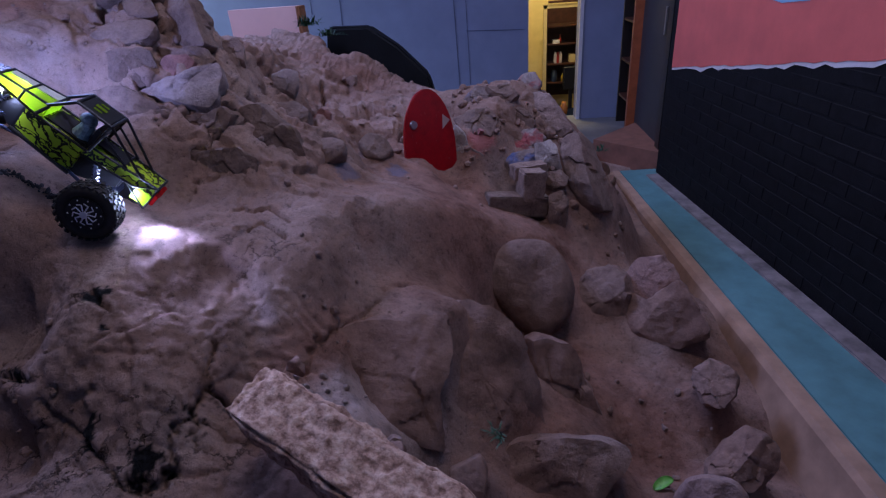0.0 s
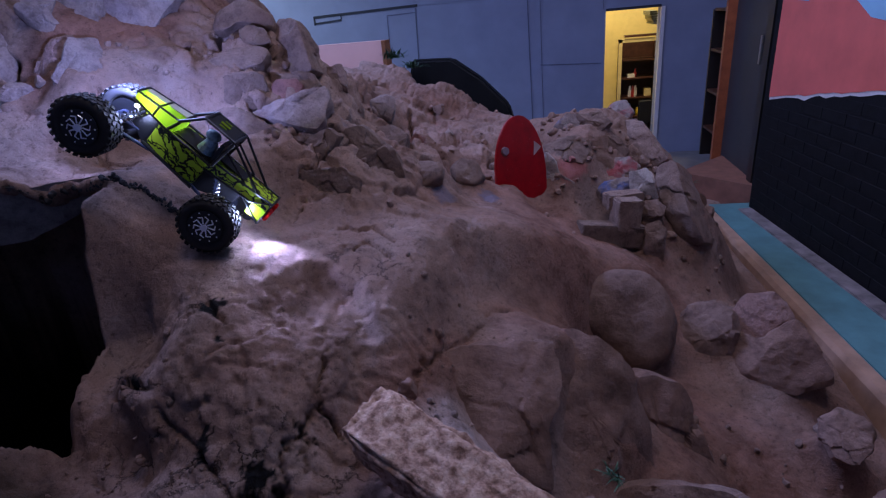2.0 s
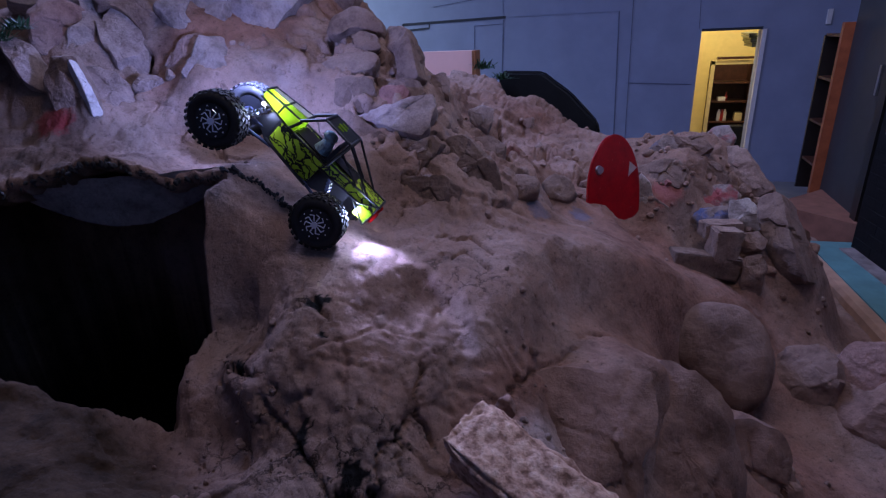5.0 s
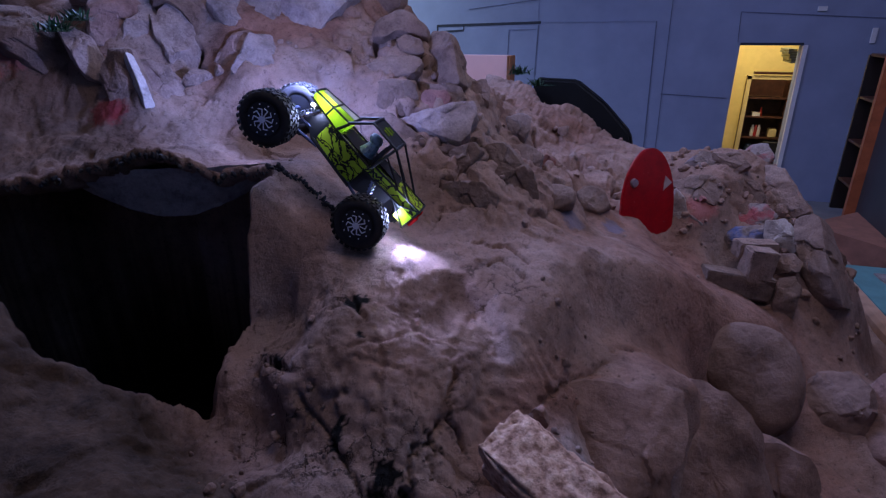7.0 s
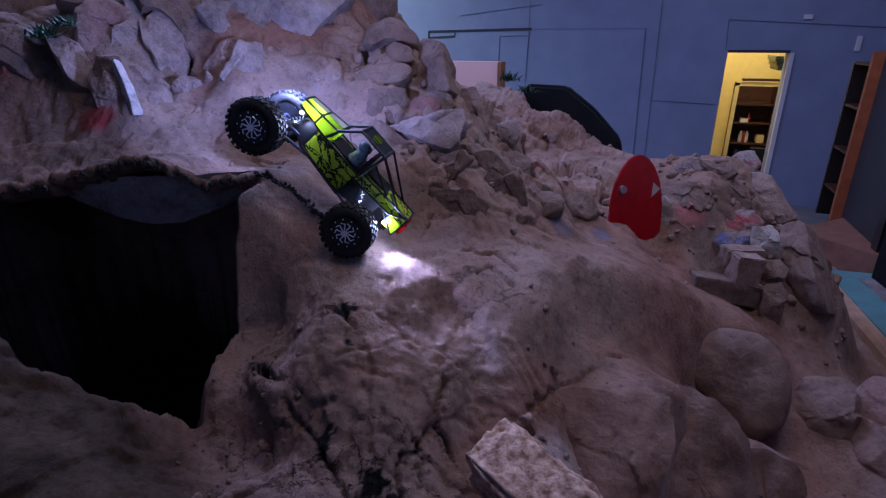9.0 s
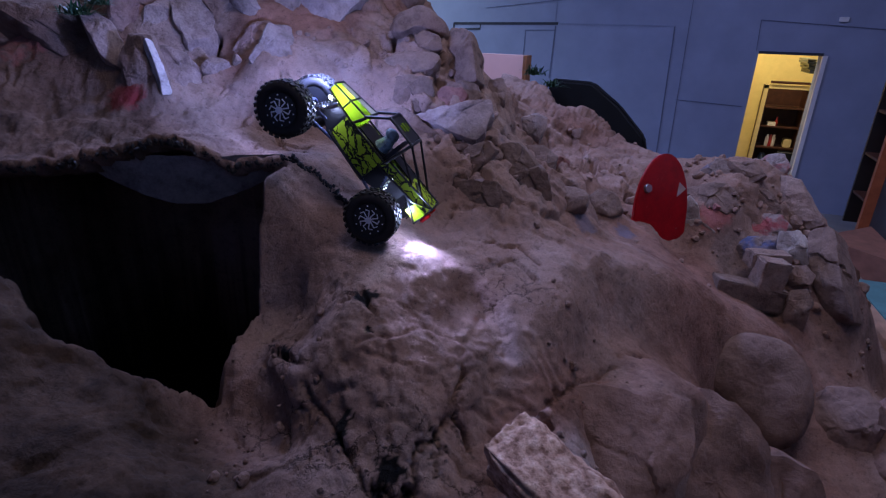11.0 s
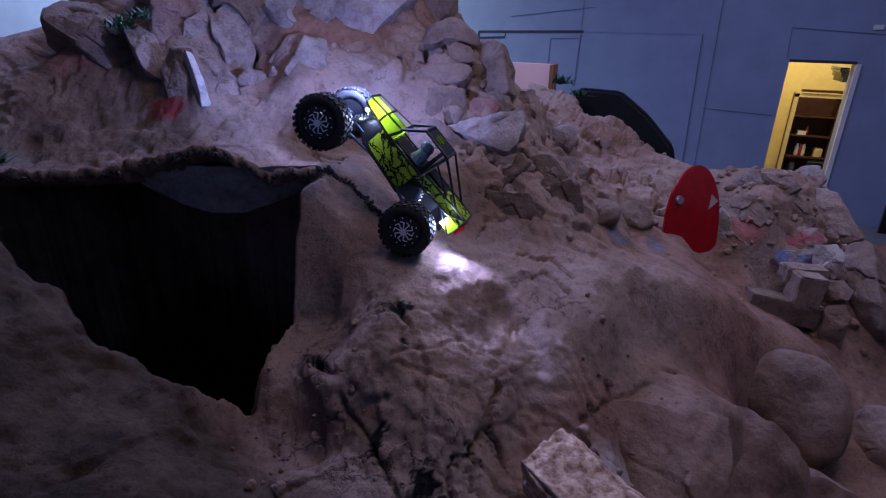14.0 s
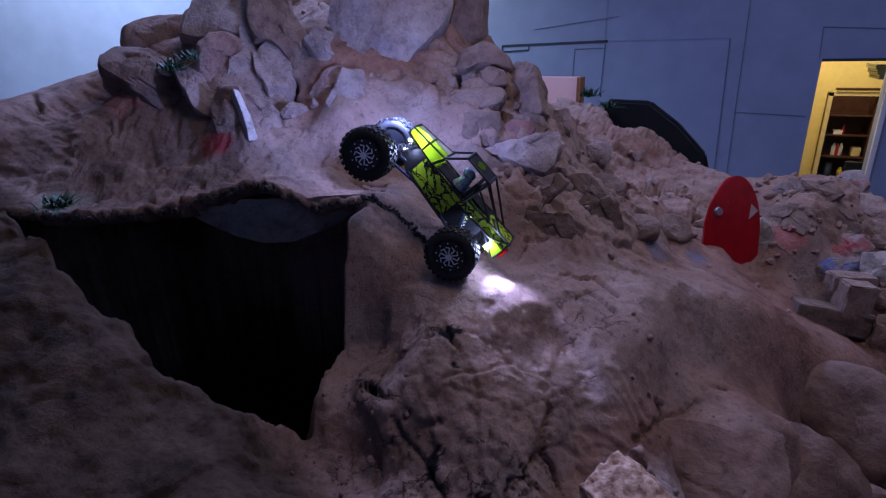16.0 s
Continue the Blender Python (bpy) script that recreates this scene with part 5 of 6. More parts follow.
BLACKPLASTIC = plain("black_pond_liner", (0.003, 0.0035, 0.004), 0.55, vary=0.3, scale=10, relief=0.003, gloss=0.15)
bm = bmesh.new()
f = bm.faces.new([bm.verts.new(c) for c in ((-1.08, 4.50, 1.19), (-0.75, 4.50, 1.18), (-0.52, 4.46, 1.02), (-0.30, 4.42, 0.80), (-0.25, 4.38, 0.62), (-0.38, 4.35, 0.50), (-1.15, 4.40, 0.55))])
r = bmesh.ops.extrude_face_region(bm, geom=[f])
for g in r["geom"]:
    if isinstance(g, bmesh.types.BMVert):
        g.co.y += 0.14
bmesh.ops.recalc_face_normals(bm, faces=bm.faces[:])
bmesh.ops.bevel(bm, geom=bm.edges[:], offset=0.02, segments=3, affect="EDGES")
tagged(ob_from("black_panel", bm, BLACKPLASTIC), "black plastic panel leaning behind the mound", "panel")

# ---- back wall battens and fittings ----
JOINT = plain("dark_blue_joint", (0.105, 0.125, 0.20), 0.7)
BATTEN = plain("blue_grey_batten_paint", (0.21, 0.25, 0.37), 0.6, vary=0.08, scale=4)
DARKGAP = plain("dark_panel_joint", (0.03, 0.035, 0.05), 0.8)


def wall_joint(x0, z0, x1, z1, width, mat, name="panel_joint"):
    """A narrow joint or batten on the back wall."""
    bm = bmesh.new()
    length = math.hypot(x1 - x0, z1 - z0)
    m = Matrix.Translation(((x0 + x1) / 2, 7.597, (z0 + z1) / 2)) @ Matrix.Rotation(-math.atan2(z1 - z0, x1 - x0), 4, "Y")
    box(bm, 0, 0, 0, length, 0.012, width, m=m)
    return tagged(ob_from(name, bm, mat), "narrow joint between the wall panels", "trim", kind="structure")


wall_joint(-3.05, 1.60, -1.62, 1.63, 0.032, DARKGAP)
wall_joint(-3.06, 1.52, -2.67, 1.54, 0.025, DARKGAP)
wall_joint(-3.05, 1.61, -3.05, 1.50, 0.021, DARKGAP)
wall_joint(-2.67, 1.55, -2.67, 1.60, 0.014, DARKGAP)
wall_joint(-1.65, 1.60, -1.67, 0.95, 0.014, JOINT)
wall_joint(-1.66, 2.60, -1.66, 1.66, 0.008, BATTEN)
wall_joint(-2.04, 1.54, -2.05, 1.10, 0.007, JOINT)
wall_joint(-2.04, 1.54, -1.66, 1.55, 0.007, JOINT)
wall_joint(-0.21, 1.63, -0.16, -0.40, 0.014, JOINT)
wall_joint(-1.60, 1.63, -0.22, 1.63, 0.007, BATTEN)
wall_joint(-0.07, 2.70, -0.02, -0.40, 0.007, JOINT)
wall_joint(-0.06, 0.78, 0.70, 0.75, 0.007, JOINT)
wall_joint(0.70, 1.72, 0.72, 1.39, 0.007, JOINT)
wall_joint(0.70, 1.72, 2.40, 1.62, 0.009, JOINT)
wall_joint(-2.60, 1.80, -1.50, 1.92, 0.008, JOINT)


# ---- doorway and the lit room behind ----
WHITEWOOD = plain("white_door_trim", (0.62, 0.62, 0.66), 0.5, vary=0.06)
structure("door_1", [(DX1 + 0.022, 7.60, (DTOP + DBOT) / 2, 0.045, 0.06, DTOP - DBOT)], WHITEWOOD, "white painted door jamb", "door frame")
structure("door_head", [((DX0 + DX1) / 2, 7.60, DTOP + 0.012, DX1 - DX0, 0.05, 0.03)], DARKGAP, "dark gap over the doorway", "door frame")
structure("room_back", [(1.2, 9.3, 1.0, 3.0, 0.1, 3.4)], YELLOW_WALL, "yellow painted wall of the store room")
structure("room_side", [(0.2, 8.5, 1.0, 0.1, 1.5, 3.4), (2.6, 8.5, 1.0, 0.1, 1.5, 3.4)], YELLOW_WALL, "yellow painted side walls of the store room")
structure("room_ceiling", [(1.4, 8.5, 2.45, 2.5, 1.6, 0.1)], CEIL, "pale ceiling of the store room", "ceiling")
lamp = area_lamp("store_room_lamp", pose(0.95, 8.15, 2.35), 0.5, 0.3, 38, (1.0, 0.83, 0.5))

DARKWOOD = plain("dark_red_wood", (0.06, 0.022, 0.014), 0.45, vary=0.35, scale=12)
CREAMWOOD = plain("cream_cabinet_frame", (0.62, 0.5, 0.26), 0.55, vary=0.08)
cab = new("cabinet")
cab.matrix_world = pose(1.375, 9.0, -0.45)
tagged(cab, "dark wooden cabinet with a cream frame and crowded shelves", "cabinet")
bm = bmesh.new()
box(bm, 0, 0.18, 0.68, 0.52, 0.04, 1.36)
box(bm, -0.25, 0, 0.68, 0.03, 0.34, 1.36)
box(bm, 0.25, 0, 0.68, 0.03, 0.34, 1.36)
part("body", bm, DARKWOOD, cab)
bm = bmesh.new()
box(bm, -0.275, -0.185, 0.68, 0.05, 0.03, 1.40)
box(bm, 0.275, -0.185, 0.68, 0.05, 0.03, 1.40)
box(bm, 0, -0.185, 1.36, 0.60, 0.03, 0.05)
part("frame", bm, CREAMWOOD, cab, "cream painted front frame")
bm = bmesh.new()
box(bm, 0, -0.17, 1.42, 0.46, 0.10, 0.03)
part("cornice", bm, DARKWOOD, cab, "dark wooden cornice")
for z in (0.25, 0.53, 0.82, 1.08):
    bm = bmesh.new()
    box(bm, 0, 0, z, 0.47, 0.32, 0.02)
    part("shelf", bm, DARKWOOD, cab)


def turned(name, profile, mat, at, label, category, group=""):
    """A thing turned on a lathe: (radius, height) pairs."""
    bm = bmesh.new()
    n = 16
    rings = [[bm.verts.new((r * math.cos(2 * math.pi * i / n), r * math.sin(2 * math.pi * i / n), z)) for i in range(n)] for r, z in profile]
    for a, b in zip(rings[:-1], rings[1:]):
        for i in range(n):
            bm.faces.new((a[i], a[(i + 1) % n], b[(i + 1) % n], b[i]))
    bm.faces.new(rings[-1])
    bm.faces.new(rings[0][::-1])
    for f in bm.faces:
        f.smooth = True
    ob = ob_from(name, bm, mat)
    ob.location = at
    return tagged(ob, label, category, group)


CANWHITE = plain("white_can_paint", (0.7, 0.66, 0.62), 0.35, vary=0.05)
CANRED = plain("red_can_paint", (0.4, 0.03, 0.03), 0.35)
CANBLUE = plain("dark_blue_tub", (0.03, 0.05, 0.09), 0.4)
CANYEL = plain("yellow_plastic", (0.7, 0.5, 0.03), 0.4)
CANBLK = plain("black_plastic", (0.012, 0.012, 0.013), 0.4)
can = [(0.024, 0), (0.026, 0.004), (0.026, 0.12), (0.018, 0.132), (0.014, 0.135), (0.014, 0.16), (0.010, 0.163)]
for dx, mat, lab in ((-0.10, CANWHITE, "white spray can on a cabinet shelf"), (-0.06, CANRED, "red spray can on a cabinet shelf"), (-0.02, CANWHITE, "white spray can on a cabinet shelf")):
    turned("spray_can", can, mat, (1.375 + dx, 8.93, -0.45 + 0.54), lab, "can", "cans on the shelf")
tub = [(0.045, 0), (0.05, 0.01), (0.05, 0.13), (0.04, 0.14), (0.04, 0.17), (0.03, 0.175)]
turned("tub", tub, CANBLUE, (1.26, 8.93, -0.45 + 0.26), "dark blue plastic tub on a cabinet shelf", "tub")
turned("jar", [(0.03, 0), (0.032, 0.08), (0.02, 0.1), (0.02, 0.12)], CANYEL, (1.40, 8.92, -0.45 + 0.26), "small yellow plastic jar on a shelf", "jar")
turned("bottle", [(0.02, 0), (0.022, 0.1), (0.01, 0.12), (0.01, 0.15)], CANWHITE, (1.50, 8.93, -0.45 + 0.26), "small white bottle on a shelf", "bottle")
turned("bottle", [(0.02, 0), (0.022, 0.06), (0.01, 0.09), (0.01, 0.12)], CANRED, (1.34, 8.93, -0.45 + 0.83), "small red bottle on a shelf", "bottle")
bm = bmesh.new()
box(bm, 1.28, 8.95, -0.45 + 0.855, 0.10, 0.12, 0.05)
tagged(ob_from("carton", bm, CANWHITE), "small pale carton on a shelf", "carton")
bm = bmesh.new()
box(bm, 1.53, 8.95, -0.45 + 0.60, 0.10, 0.14, 0.12)
bmesh.ops.bevel(bm, geom=bm.edges[:], offset=0.01, segments=2, affect="EDGES")
tagged(ob_from("carton", bm, CREAMWOOD), "cream carton on a shelf", "carton")
# black chair back and an amber jar low in the doorway
bm = bmesh.new()
box(bm, 1.42, 8.25, -0.02, 0.24, 0.05, 0.34)
bmesh.ops.bevel(bm, geom=bm.edges[:], offset=0.02, segments=3, affect="EDGES")
box(bm, 1.42, 8.25, -0.32, 0.05, 0.04, 0.28)
tagged(ob_from("chair_back", bm, CANBLK), "black chair back in the store room", "chair")
turned("jar", [(0.05, 0), (0.055, 0.1), (0.035, 0.13), (0.035, 0.17)], plain("amber_glass", (0.45, 0.16, 0.04), 0.15), (1.28, 7.9, -0.45), "amber jar with a pale lid on the floor", "jar")
# rolled blind under the room's ceiling
bm = bmesh.new()
for k in range(6):
    box(bm, 1.36 + 0.012 * k, 8.1, 1.30 - 0.028 * k, 0.09 + 0.02 * (k % 2), 0.5, 0.022, m=None)
tagged(ob_from("slatted_blind", bm, plain("olive_slat", (0.17, 0.17, 0.11), 0.5)), "olive slatted blind hanging open in the store room", "blind")

# ---- shelf unit and black door past the end of the side wall ----
ORANGEWOOD = plain("orange_pine", (0.42, 0.16, 0.05), 0.5, vary=0.25, scale=9)
REDWOOD = plain("red_brown_upright", (0.30, 0.085, 0.035), 0.45, vary=0.25, scale=12)
unit = new("shelf_unit")
unit.matrix_world = pose(1.52, 5.46, 0.02, 0, 0, 0)
tagged(unit, "orange pine shelf unit standing open by the wall", "shelf")
bm = bmesh.new()
box(bm, 0.12, 0.0, 0.66, 0.02, 0.36, 1.34)
part("back_panel", bm, ORANGEWOOD, unit)
bm = bmesh.new()
box(bm, 0.04, -0.19, 0.70, 0.16, 0.05, 1.44)
part("upright", bm, REDWOOD, unit, "red-brown upright board")
bm = bmesh.new()
box(bm, 0.04, 0.19, 0.66, 0.16, 0.03, 1.32)
part("upright", bm, CANBLK, unit, "dark far upright")
for z in (0.28, 0.62, 0.98, 1.32):
    bm = bmesh.new()
    box(bm, 0.04, 0.0, z, 0.15, 0.34, 0.022)
    part("shelf", bm, DARKWOOD, unit)
DOORBLACK = plain("black_grey_door", (0.03, 0.032, 0.036), 0.5, vary=0.2, scale=6)
door = new("black_door")
door.matrix_world = pose(1.53, 4.85, 0.12)
tagged(door, "black panel door standing past the end of the wall", "door")
bm = bmesh.new()
box(bm, 0.05, 0, 0.85, 0.05, 0.80, 1.75)
bmesh.ops.bevel(bm, geom=bm.edges[:], offset=0.006, segments=2, affect="EDGES")
part("leaf", bm, DOORBLACK, door)
bm = bmesh.new()
box(bm, 0.015, -0.27, 0.95, 0.012, 0.03, 0.20)
part("handle", bm, GREYMETAL, door, "pale metal handle plate")
bm = bmesh.new()
box(bm, 0.04, -0.45, 0.85, 0.10, 0.10, 1.8)
part("post", bm, CANBLK, door, "black door post")
# small white fittings on the back wall
for x, z, w, h in ((1.505, 1.74, 0.09, 0.05), (2.05, 1.46, 0.05, 0.16)):
    bm = bmesh.new()
    box(bm, x, 7.59, z, w, 0.03, h)
    bmesh.ops.bevel(bm, geom=bm.edges[:], offset=0.004, segments=1, affect="EDGES")
    tagged(ob_from("wall_fitting", bm, WHITEWOOD), "small white fitting on the blue wall", "fitting")

# ---- plants ----
GREEN = plain("plastic_leaf", (0.012, 0.055, 0.022), 0.5, vary=0.5, scale=40)


def tuft(at, size, n, seed, label, lean=(0, 0), material_=None):
    """A small artificial plant: a tuft of narrow folded blades."""
    rnd = random.Random(seed)
    bm = bmesh.new()
    for _ in range(n):
        a, tilt, ln = rnd.uniform(0, 6.28), rnd.uniform(0.3, 1.3), size * rnd.uniform(0.5, 1.0)
        d = Vector((math.cos(a) * math.sin(tilt) + lean[0], math.sin(a) * math.sin(tilt) + lean[1], math.cos(tilt)))
        side = Vector((-math.sin(a), math.cos(a), 0)) * size * 0.05
        root = Vector((rnd.gauss(0, 0.2), rnd.gauss(0, 0.2), 0)) * size
        prev = None
        for k in range(5):
            t = k / 4
            c = root + d * ln * t - Vector((0, 0, 1)) * ln * 0.35 * t * t
            w = side * (1 - t) * (0.6 + 1.6 * t)
            row = [bm.verts.new(c - w), bm.verts.new(c + Vector((0, 0, 0.15 * w.length))), bm.verts.new(c + w)]
            if prev:
                bm.faces.new((prev[0], prev[1], row[1], row[0]))
                bm.faces.new((prev[1], prev[2], row[2], row[1]))
            prev = row
    ob = ob_from("plant_tuft", bm, material_ or GREEN)
    ob.location = at
    return tagged(ob, label, "plant", "plastic plants on the course")


tuft((-2.141, 1.382, 1.565), 0.10, 110, 1, "dark green plastic plant tuft on the hill crest")
tuft((-2.131, 1.457, 1.60), 0.09, 80, 2, "dark green plastic plant tuft on the hill crest")
tuft((-2.05, 0.815, 1.20), 0.10, 120, 3, "dark green plastic plant at the corner of the cave")
tuft((0.86, 2.80, 0.10), 0.08, 40, 4, "small green plastic plant near the kerb")
tuft((1.02, 2.10, -0.12), 0.10, 40, 5, "small green plastic plant near the kerb")
tuft((0.12, 1.07, 0.40), 0.06, 25, 6, "small green plastic plant between the boulders")
tuft((1.05, 4.3, 0.15), 0.10, 30, 7, "small green plant beside the landing")
tuft((-1.18, 4.34, 1.23), 0.15, 70, 8, "green plastic plant tuft behind the mound")
tuft((-1.04, 4.31, 1.15), 0.13, 60, 9, "green plastic plant tuft behind the mound")


# ---- the toy rock crawler ----
def build_lime(nt, b):
    co = nt.nodes.new("ShaderNodeTexCoord").outputs["Object"]
    n = noise_tex(nt, 9, 1, 0.4, co)
    c = ramp(nt, n.outputs[0], (0.44, (0.40, 0.58, 0.02)), (0.52, (0.30, 0.47, 0.015)))
    link(nt, c, b.inputs["Base Color"])
    b.inputs["Roughness"].default_value = 0.3
    # thin clear shell painted inside: lamps under it shine through
    t = nt.nodes.new("ShaderNodeBsdfTranslucent")
    link(nt, c, t.inputs["Color"])
    m = nt.nodes.new("ShaderNodeMixShader")
    m.inputs[0].default_value = 0.5
    link(nt, b.outputs[0], m.inputs[1])
    link(nt, t.outputs[0], m.inputs[2])
    link(nt, m.outputs[0], nt.nodes["Material Output"].inputs["Surface"])


def build_lime_marked(nt, b):
    co = nt.nodes.new("ShaderNodeTexCoord").outputs["Object"]
    v = nt.nodes.new("ShaderNodeTexVoronoi")
    v.feature = "DISTANCE_TO_EDGE"
    v.inputs["Scale"].default_value = 32
    stretch = nt.nodes.new("ShaderNodeMapping")
    stretch.inputs["Scale"].default_value = (0.55, 1.0, 1.5)
    stretch.inputs["Rotation"].default_value = (0, 0.5, 0)
    warp = noise_tex(nt, 26, 3, 0.6, co)
    link(nt, mix(nt, 0.06, co, warp.outputs["Color"], "ADD"), stretch.inputs["Vector"])
    link(nt, stretch.outputs[0], v.inputs["Vector"])
    c = ramp(nt, v.outputs["Distance"], (0.07, (0.004, 0.005, 0.004)), (0.11, (0.46, 0.64, 0.03)))
    link(nt, c, b.inputs["Base Color"])
    b.inputs["Roughness"].default_value = 0.3


LIME = material("lime_body_shell", build_lime)
LIMEMARK = material("lime_shell_with_black_scrawl", build_lime_marked)
TRIMBLACK = plain("black_cage_plastic", (0.008, 0.008, 0.009), 0.4)
RUBBER = plain("black_tyre_rubber", (0.016, 0.015, 0.016), 0.75, vary=0.3, scale=60, relief=0.001)
CHROME = plain("chrome_beadlock", (0.85, 0.86, 0.92), 0.3, 0.7, 0.1)
SPRING = plain("silver_spring", (0.5, 0.52, 0.58), 0.25, 1.0)
BLUEMETAL = plain("blue_grey_link", (0.06, 0.07, 0.12), 0.35, 0.6)
TAILRED = plain("red_tail_lens", (0.6, 0.01, 0.01), 0.2)
LEDGLOW = glow("white_led", (0.85, 0.9, 1.0), 25)
DUMMYM = plain("white_teal_dummy", (0.30, 0.42, 0.45), 0.5, vary=0.7, scale=60)


def tube(bm, p, q, r, n=8):
    p, q = Vector(p), Vector(q)
    m = Matrix.Translation((p + q) / 2) @ (q - p).to_track_quat("Z", "Y").to_matrix().to_4x4()
    bmesh.ops.create_cone(bm, cap_ends=True, segments=n, radius1=r, radius2=r, depth=(q - p).length, matrix=m)


def loft(bm, sections):
    """Closed hull through four-cornered sections: (x, half width low, half width high, z low, z high)."""
    rings = []
    for x, wl, wh, zl, zh in sections:
        rings.append([bm.verts.new(c) for c in ((x, wl, zl), (x, wh, zh), (x, -wh, zh), (x, -wl, zl))])
    for a, b in zip(rings[:-1], rings[1:]):
        for i in range(4):
            bm.faces.new((a[i], a[(i + 1) % 4], b[(i + 1) % 4], b[i]))
    bm.faces.new(rings[0][::-1])
    bm.faces.new(rings[-1])
    bmesh.ops.recalc_face_normals(bm, faces=bm.faces[:])
    bmesh.ops.bevel(bm, geom=bm.edges[:], offset=0.004, segments=2, affect="EDGES")


car = new("toy_rock_crawler")
tagged(car, "lime and black toy rock crawler climbing the slope with lit lamps", "toy car")

bm = bmesh.new()
loft(bm, [(0.165, 0.034, 0.030, 0.122, 0.150), (0.10, 0.042, 0.038, 0.118, 0.160), (0.035, 0.050, 0.045, 0.115, 0.172)])
hood = part("hood", bm, LIME, car)
bm = bmesh.new()
for x, w, z in ((0.166, 0.033, 0.152), (0.10, 0.041, 0.163), (0.036, 0.048, 0.175)):
    tube(bm, (x, -w, z), (x, w, z), 0.0035)
for s in (-1, 1):
    tube(bm, (0.166, s * 0.033, 0.151), (0.036, s * 0.047, 0.174), 0.004)
    tube(bm, (0.166, s * 0.034, 0.120), (0.036, s * 0.052, 0.114), 0.004)
    tube(bm, (0.10, s * 0.041, 0.162), (0.10, s * 0.044, 0.118), 0.003)
part("hood_trim", bm, TRIMBLACK, hood, "black tubular trim")
bm = bmesh.new()
f = bm.faces.new([bm.verts.new(c) for c in ((0.160, -0.028, 0.1535), (0.160, -0.003, 0.1535), (0.102, -0.003, 0.1625), (0.040, -0.003, 0.1740), (0.040, -0.041, 0.1740), (0.102, -0.035, 0.1625))])
r = bmesh.ops.extrude_face_region(bm, geom=[f])
for g in r["geom"]:
    if isinstance(g, bmesh.types.BMVert):
        g.co.z -= 0.004
bmesh.ops.recalc_face_normals(bm, faces=bm.faces[:])
part("hood_stripe", bm, plain("pale_hood_stripe", (0.66, 0.70, 0.62), 0.35, vary=0.2, scale=40), hood, "pale stripe along the hood")
bm = bmesh.new()
loft(bm, [(0.075, 0.044, 0.052, 0.040, 0.112), (0.0, 0.050, 0.060, 0.022, 0.122), (-0.085, 0.050, 0.060, 0.028, 0.120)])
part("side_shell", bm, LIMEMARK, car, "lime side panels scrawled with black")
bm = bmesh.new()
loft(bm, [(-0.085, 0.054, 0.050, 0.095, 0.135), (-0.18, 0.050, 0.044, 0.105, 0.142), (-0.285, 0.045, 0.036, 0.112, 0.146)])
deck = part("rear_deck", bm, LIMEMARK, car)
bm = bmesh.new()
for s in (-1, 1):
    tube(bm, (-0.085, s * 0.050, 0.137), (-0.286, s * 0.036, 0.148), 0.004)
    tube(bm, (-0.085, s * 0.056, 0.093), (-0.23, s * 0.048, 0.106), 0.004)
    tube(bm, (-0.23, s * 0.048, 0.104), (-0.286, s * 0.036, 0.148), 0.003)
    tube(bm, (-0.286, s * 0.036, 0.148), (-0.286, s * 0.045, 0.06), 0.003)
    tube(bm, (-0.286, s * 0.045, 0.06), (-0.20, s * 0.048, 0.107), 0.003)
for x, w, z in ((-0.18, 0.045, 0.145), (-0.286, 0.037, 0.149)):
    tube(bm, (x, -w, z), (x, w, z), 0.0035)
box(bm, -0.14, 0, 0.145, 0.085, 0.05, 0.006)
part("deck_trim", bm, TRIMBLACK, deck, "black tubular trim and vent")
for s in (-1, 1):
    bm = bmesh.new()
    box(bm, -0.262, s * 0.043, 0.088, 0.045, 0.003, 0.045)
    part("tail_panel", bm, LIME, car)
for s in (-1, 1):
    bm = bmesh.new()
    box(bm, -0.294, s * 0.03, 0.100, 0.012, 0.022, 0.045)
    bmesh.ops.bevel(bm, geom=bm.edges[:], offset=0.003, segments=2, affect="EDGES")
    part("tail_light", bm, TAILRED, car, "red tail light")
# cab
bm = bmesh.new()
loft(bm, [(-0.012, 0.046, 0.044, 0.243, 0.250), (-0.10, 0.050, 0.047, 0.243, 0.252)])
roof = part("roof_panel", bm, TRIMBLACK, car)
bm = bmesh.new()
box(bm, -0.05, 0.0, 0.2535, 0.03, 0.012, 0.002)
box(bm, -0.05, 0.022, 0.2535, 0.022, 0.006, 0.002)
box(bm, -0.05, -0.022, 0.2535, 0.022, 0.006, 0.002)
part("roof_mark", bm, LIME, roof, "small lime roof mark")


def cage_tube(p, q, r):
    bm = bmesh.new()
    tube(bm, p, q, r)
    part("cage_tube", bm, TRIMBLACK, car, "black roll cage tube")


for s in (-1, 1):
    cage_tube((0.04, s * 0.050, 0.172), (-0.008, s * 0.047, 0.248), 0.0048)
    cage_tube((-0.008, s * 0.047, 0.248), (-0.104, s * 0.049, 0.250), 0.0048)
    cage_tube((-0.104, s * 0.049, 0.250), (-0.095, s * 0.057, 0.125), 0.0048)
    cage_tube((-0.104, s * 0.049, 0.250), (-0.235, s * 0.040, 0.147), 0.0045)
    cage_tube((-0.100, s * 0.052, 0.205), (-0.19, s * 0.043, 0.147), 0.004)
    cage_tube((0.035, s * 0.052, 0.172), (0.05, s * 0.055, 0.118), 0.0045)
    cage_tube((0.05, s * 0.060, 0.122), (-0.095, s * 0.062, 0.124), 0.0045)
    cage_tube((0.08, s * 0.050, 0.035), (-0.09, s * 0.055, 0.022), 0.005)
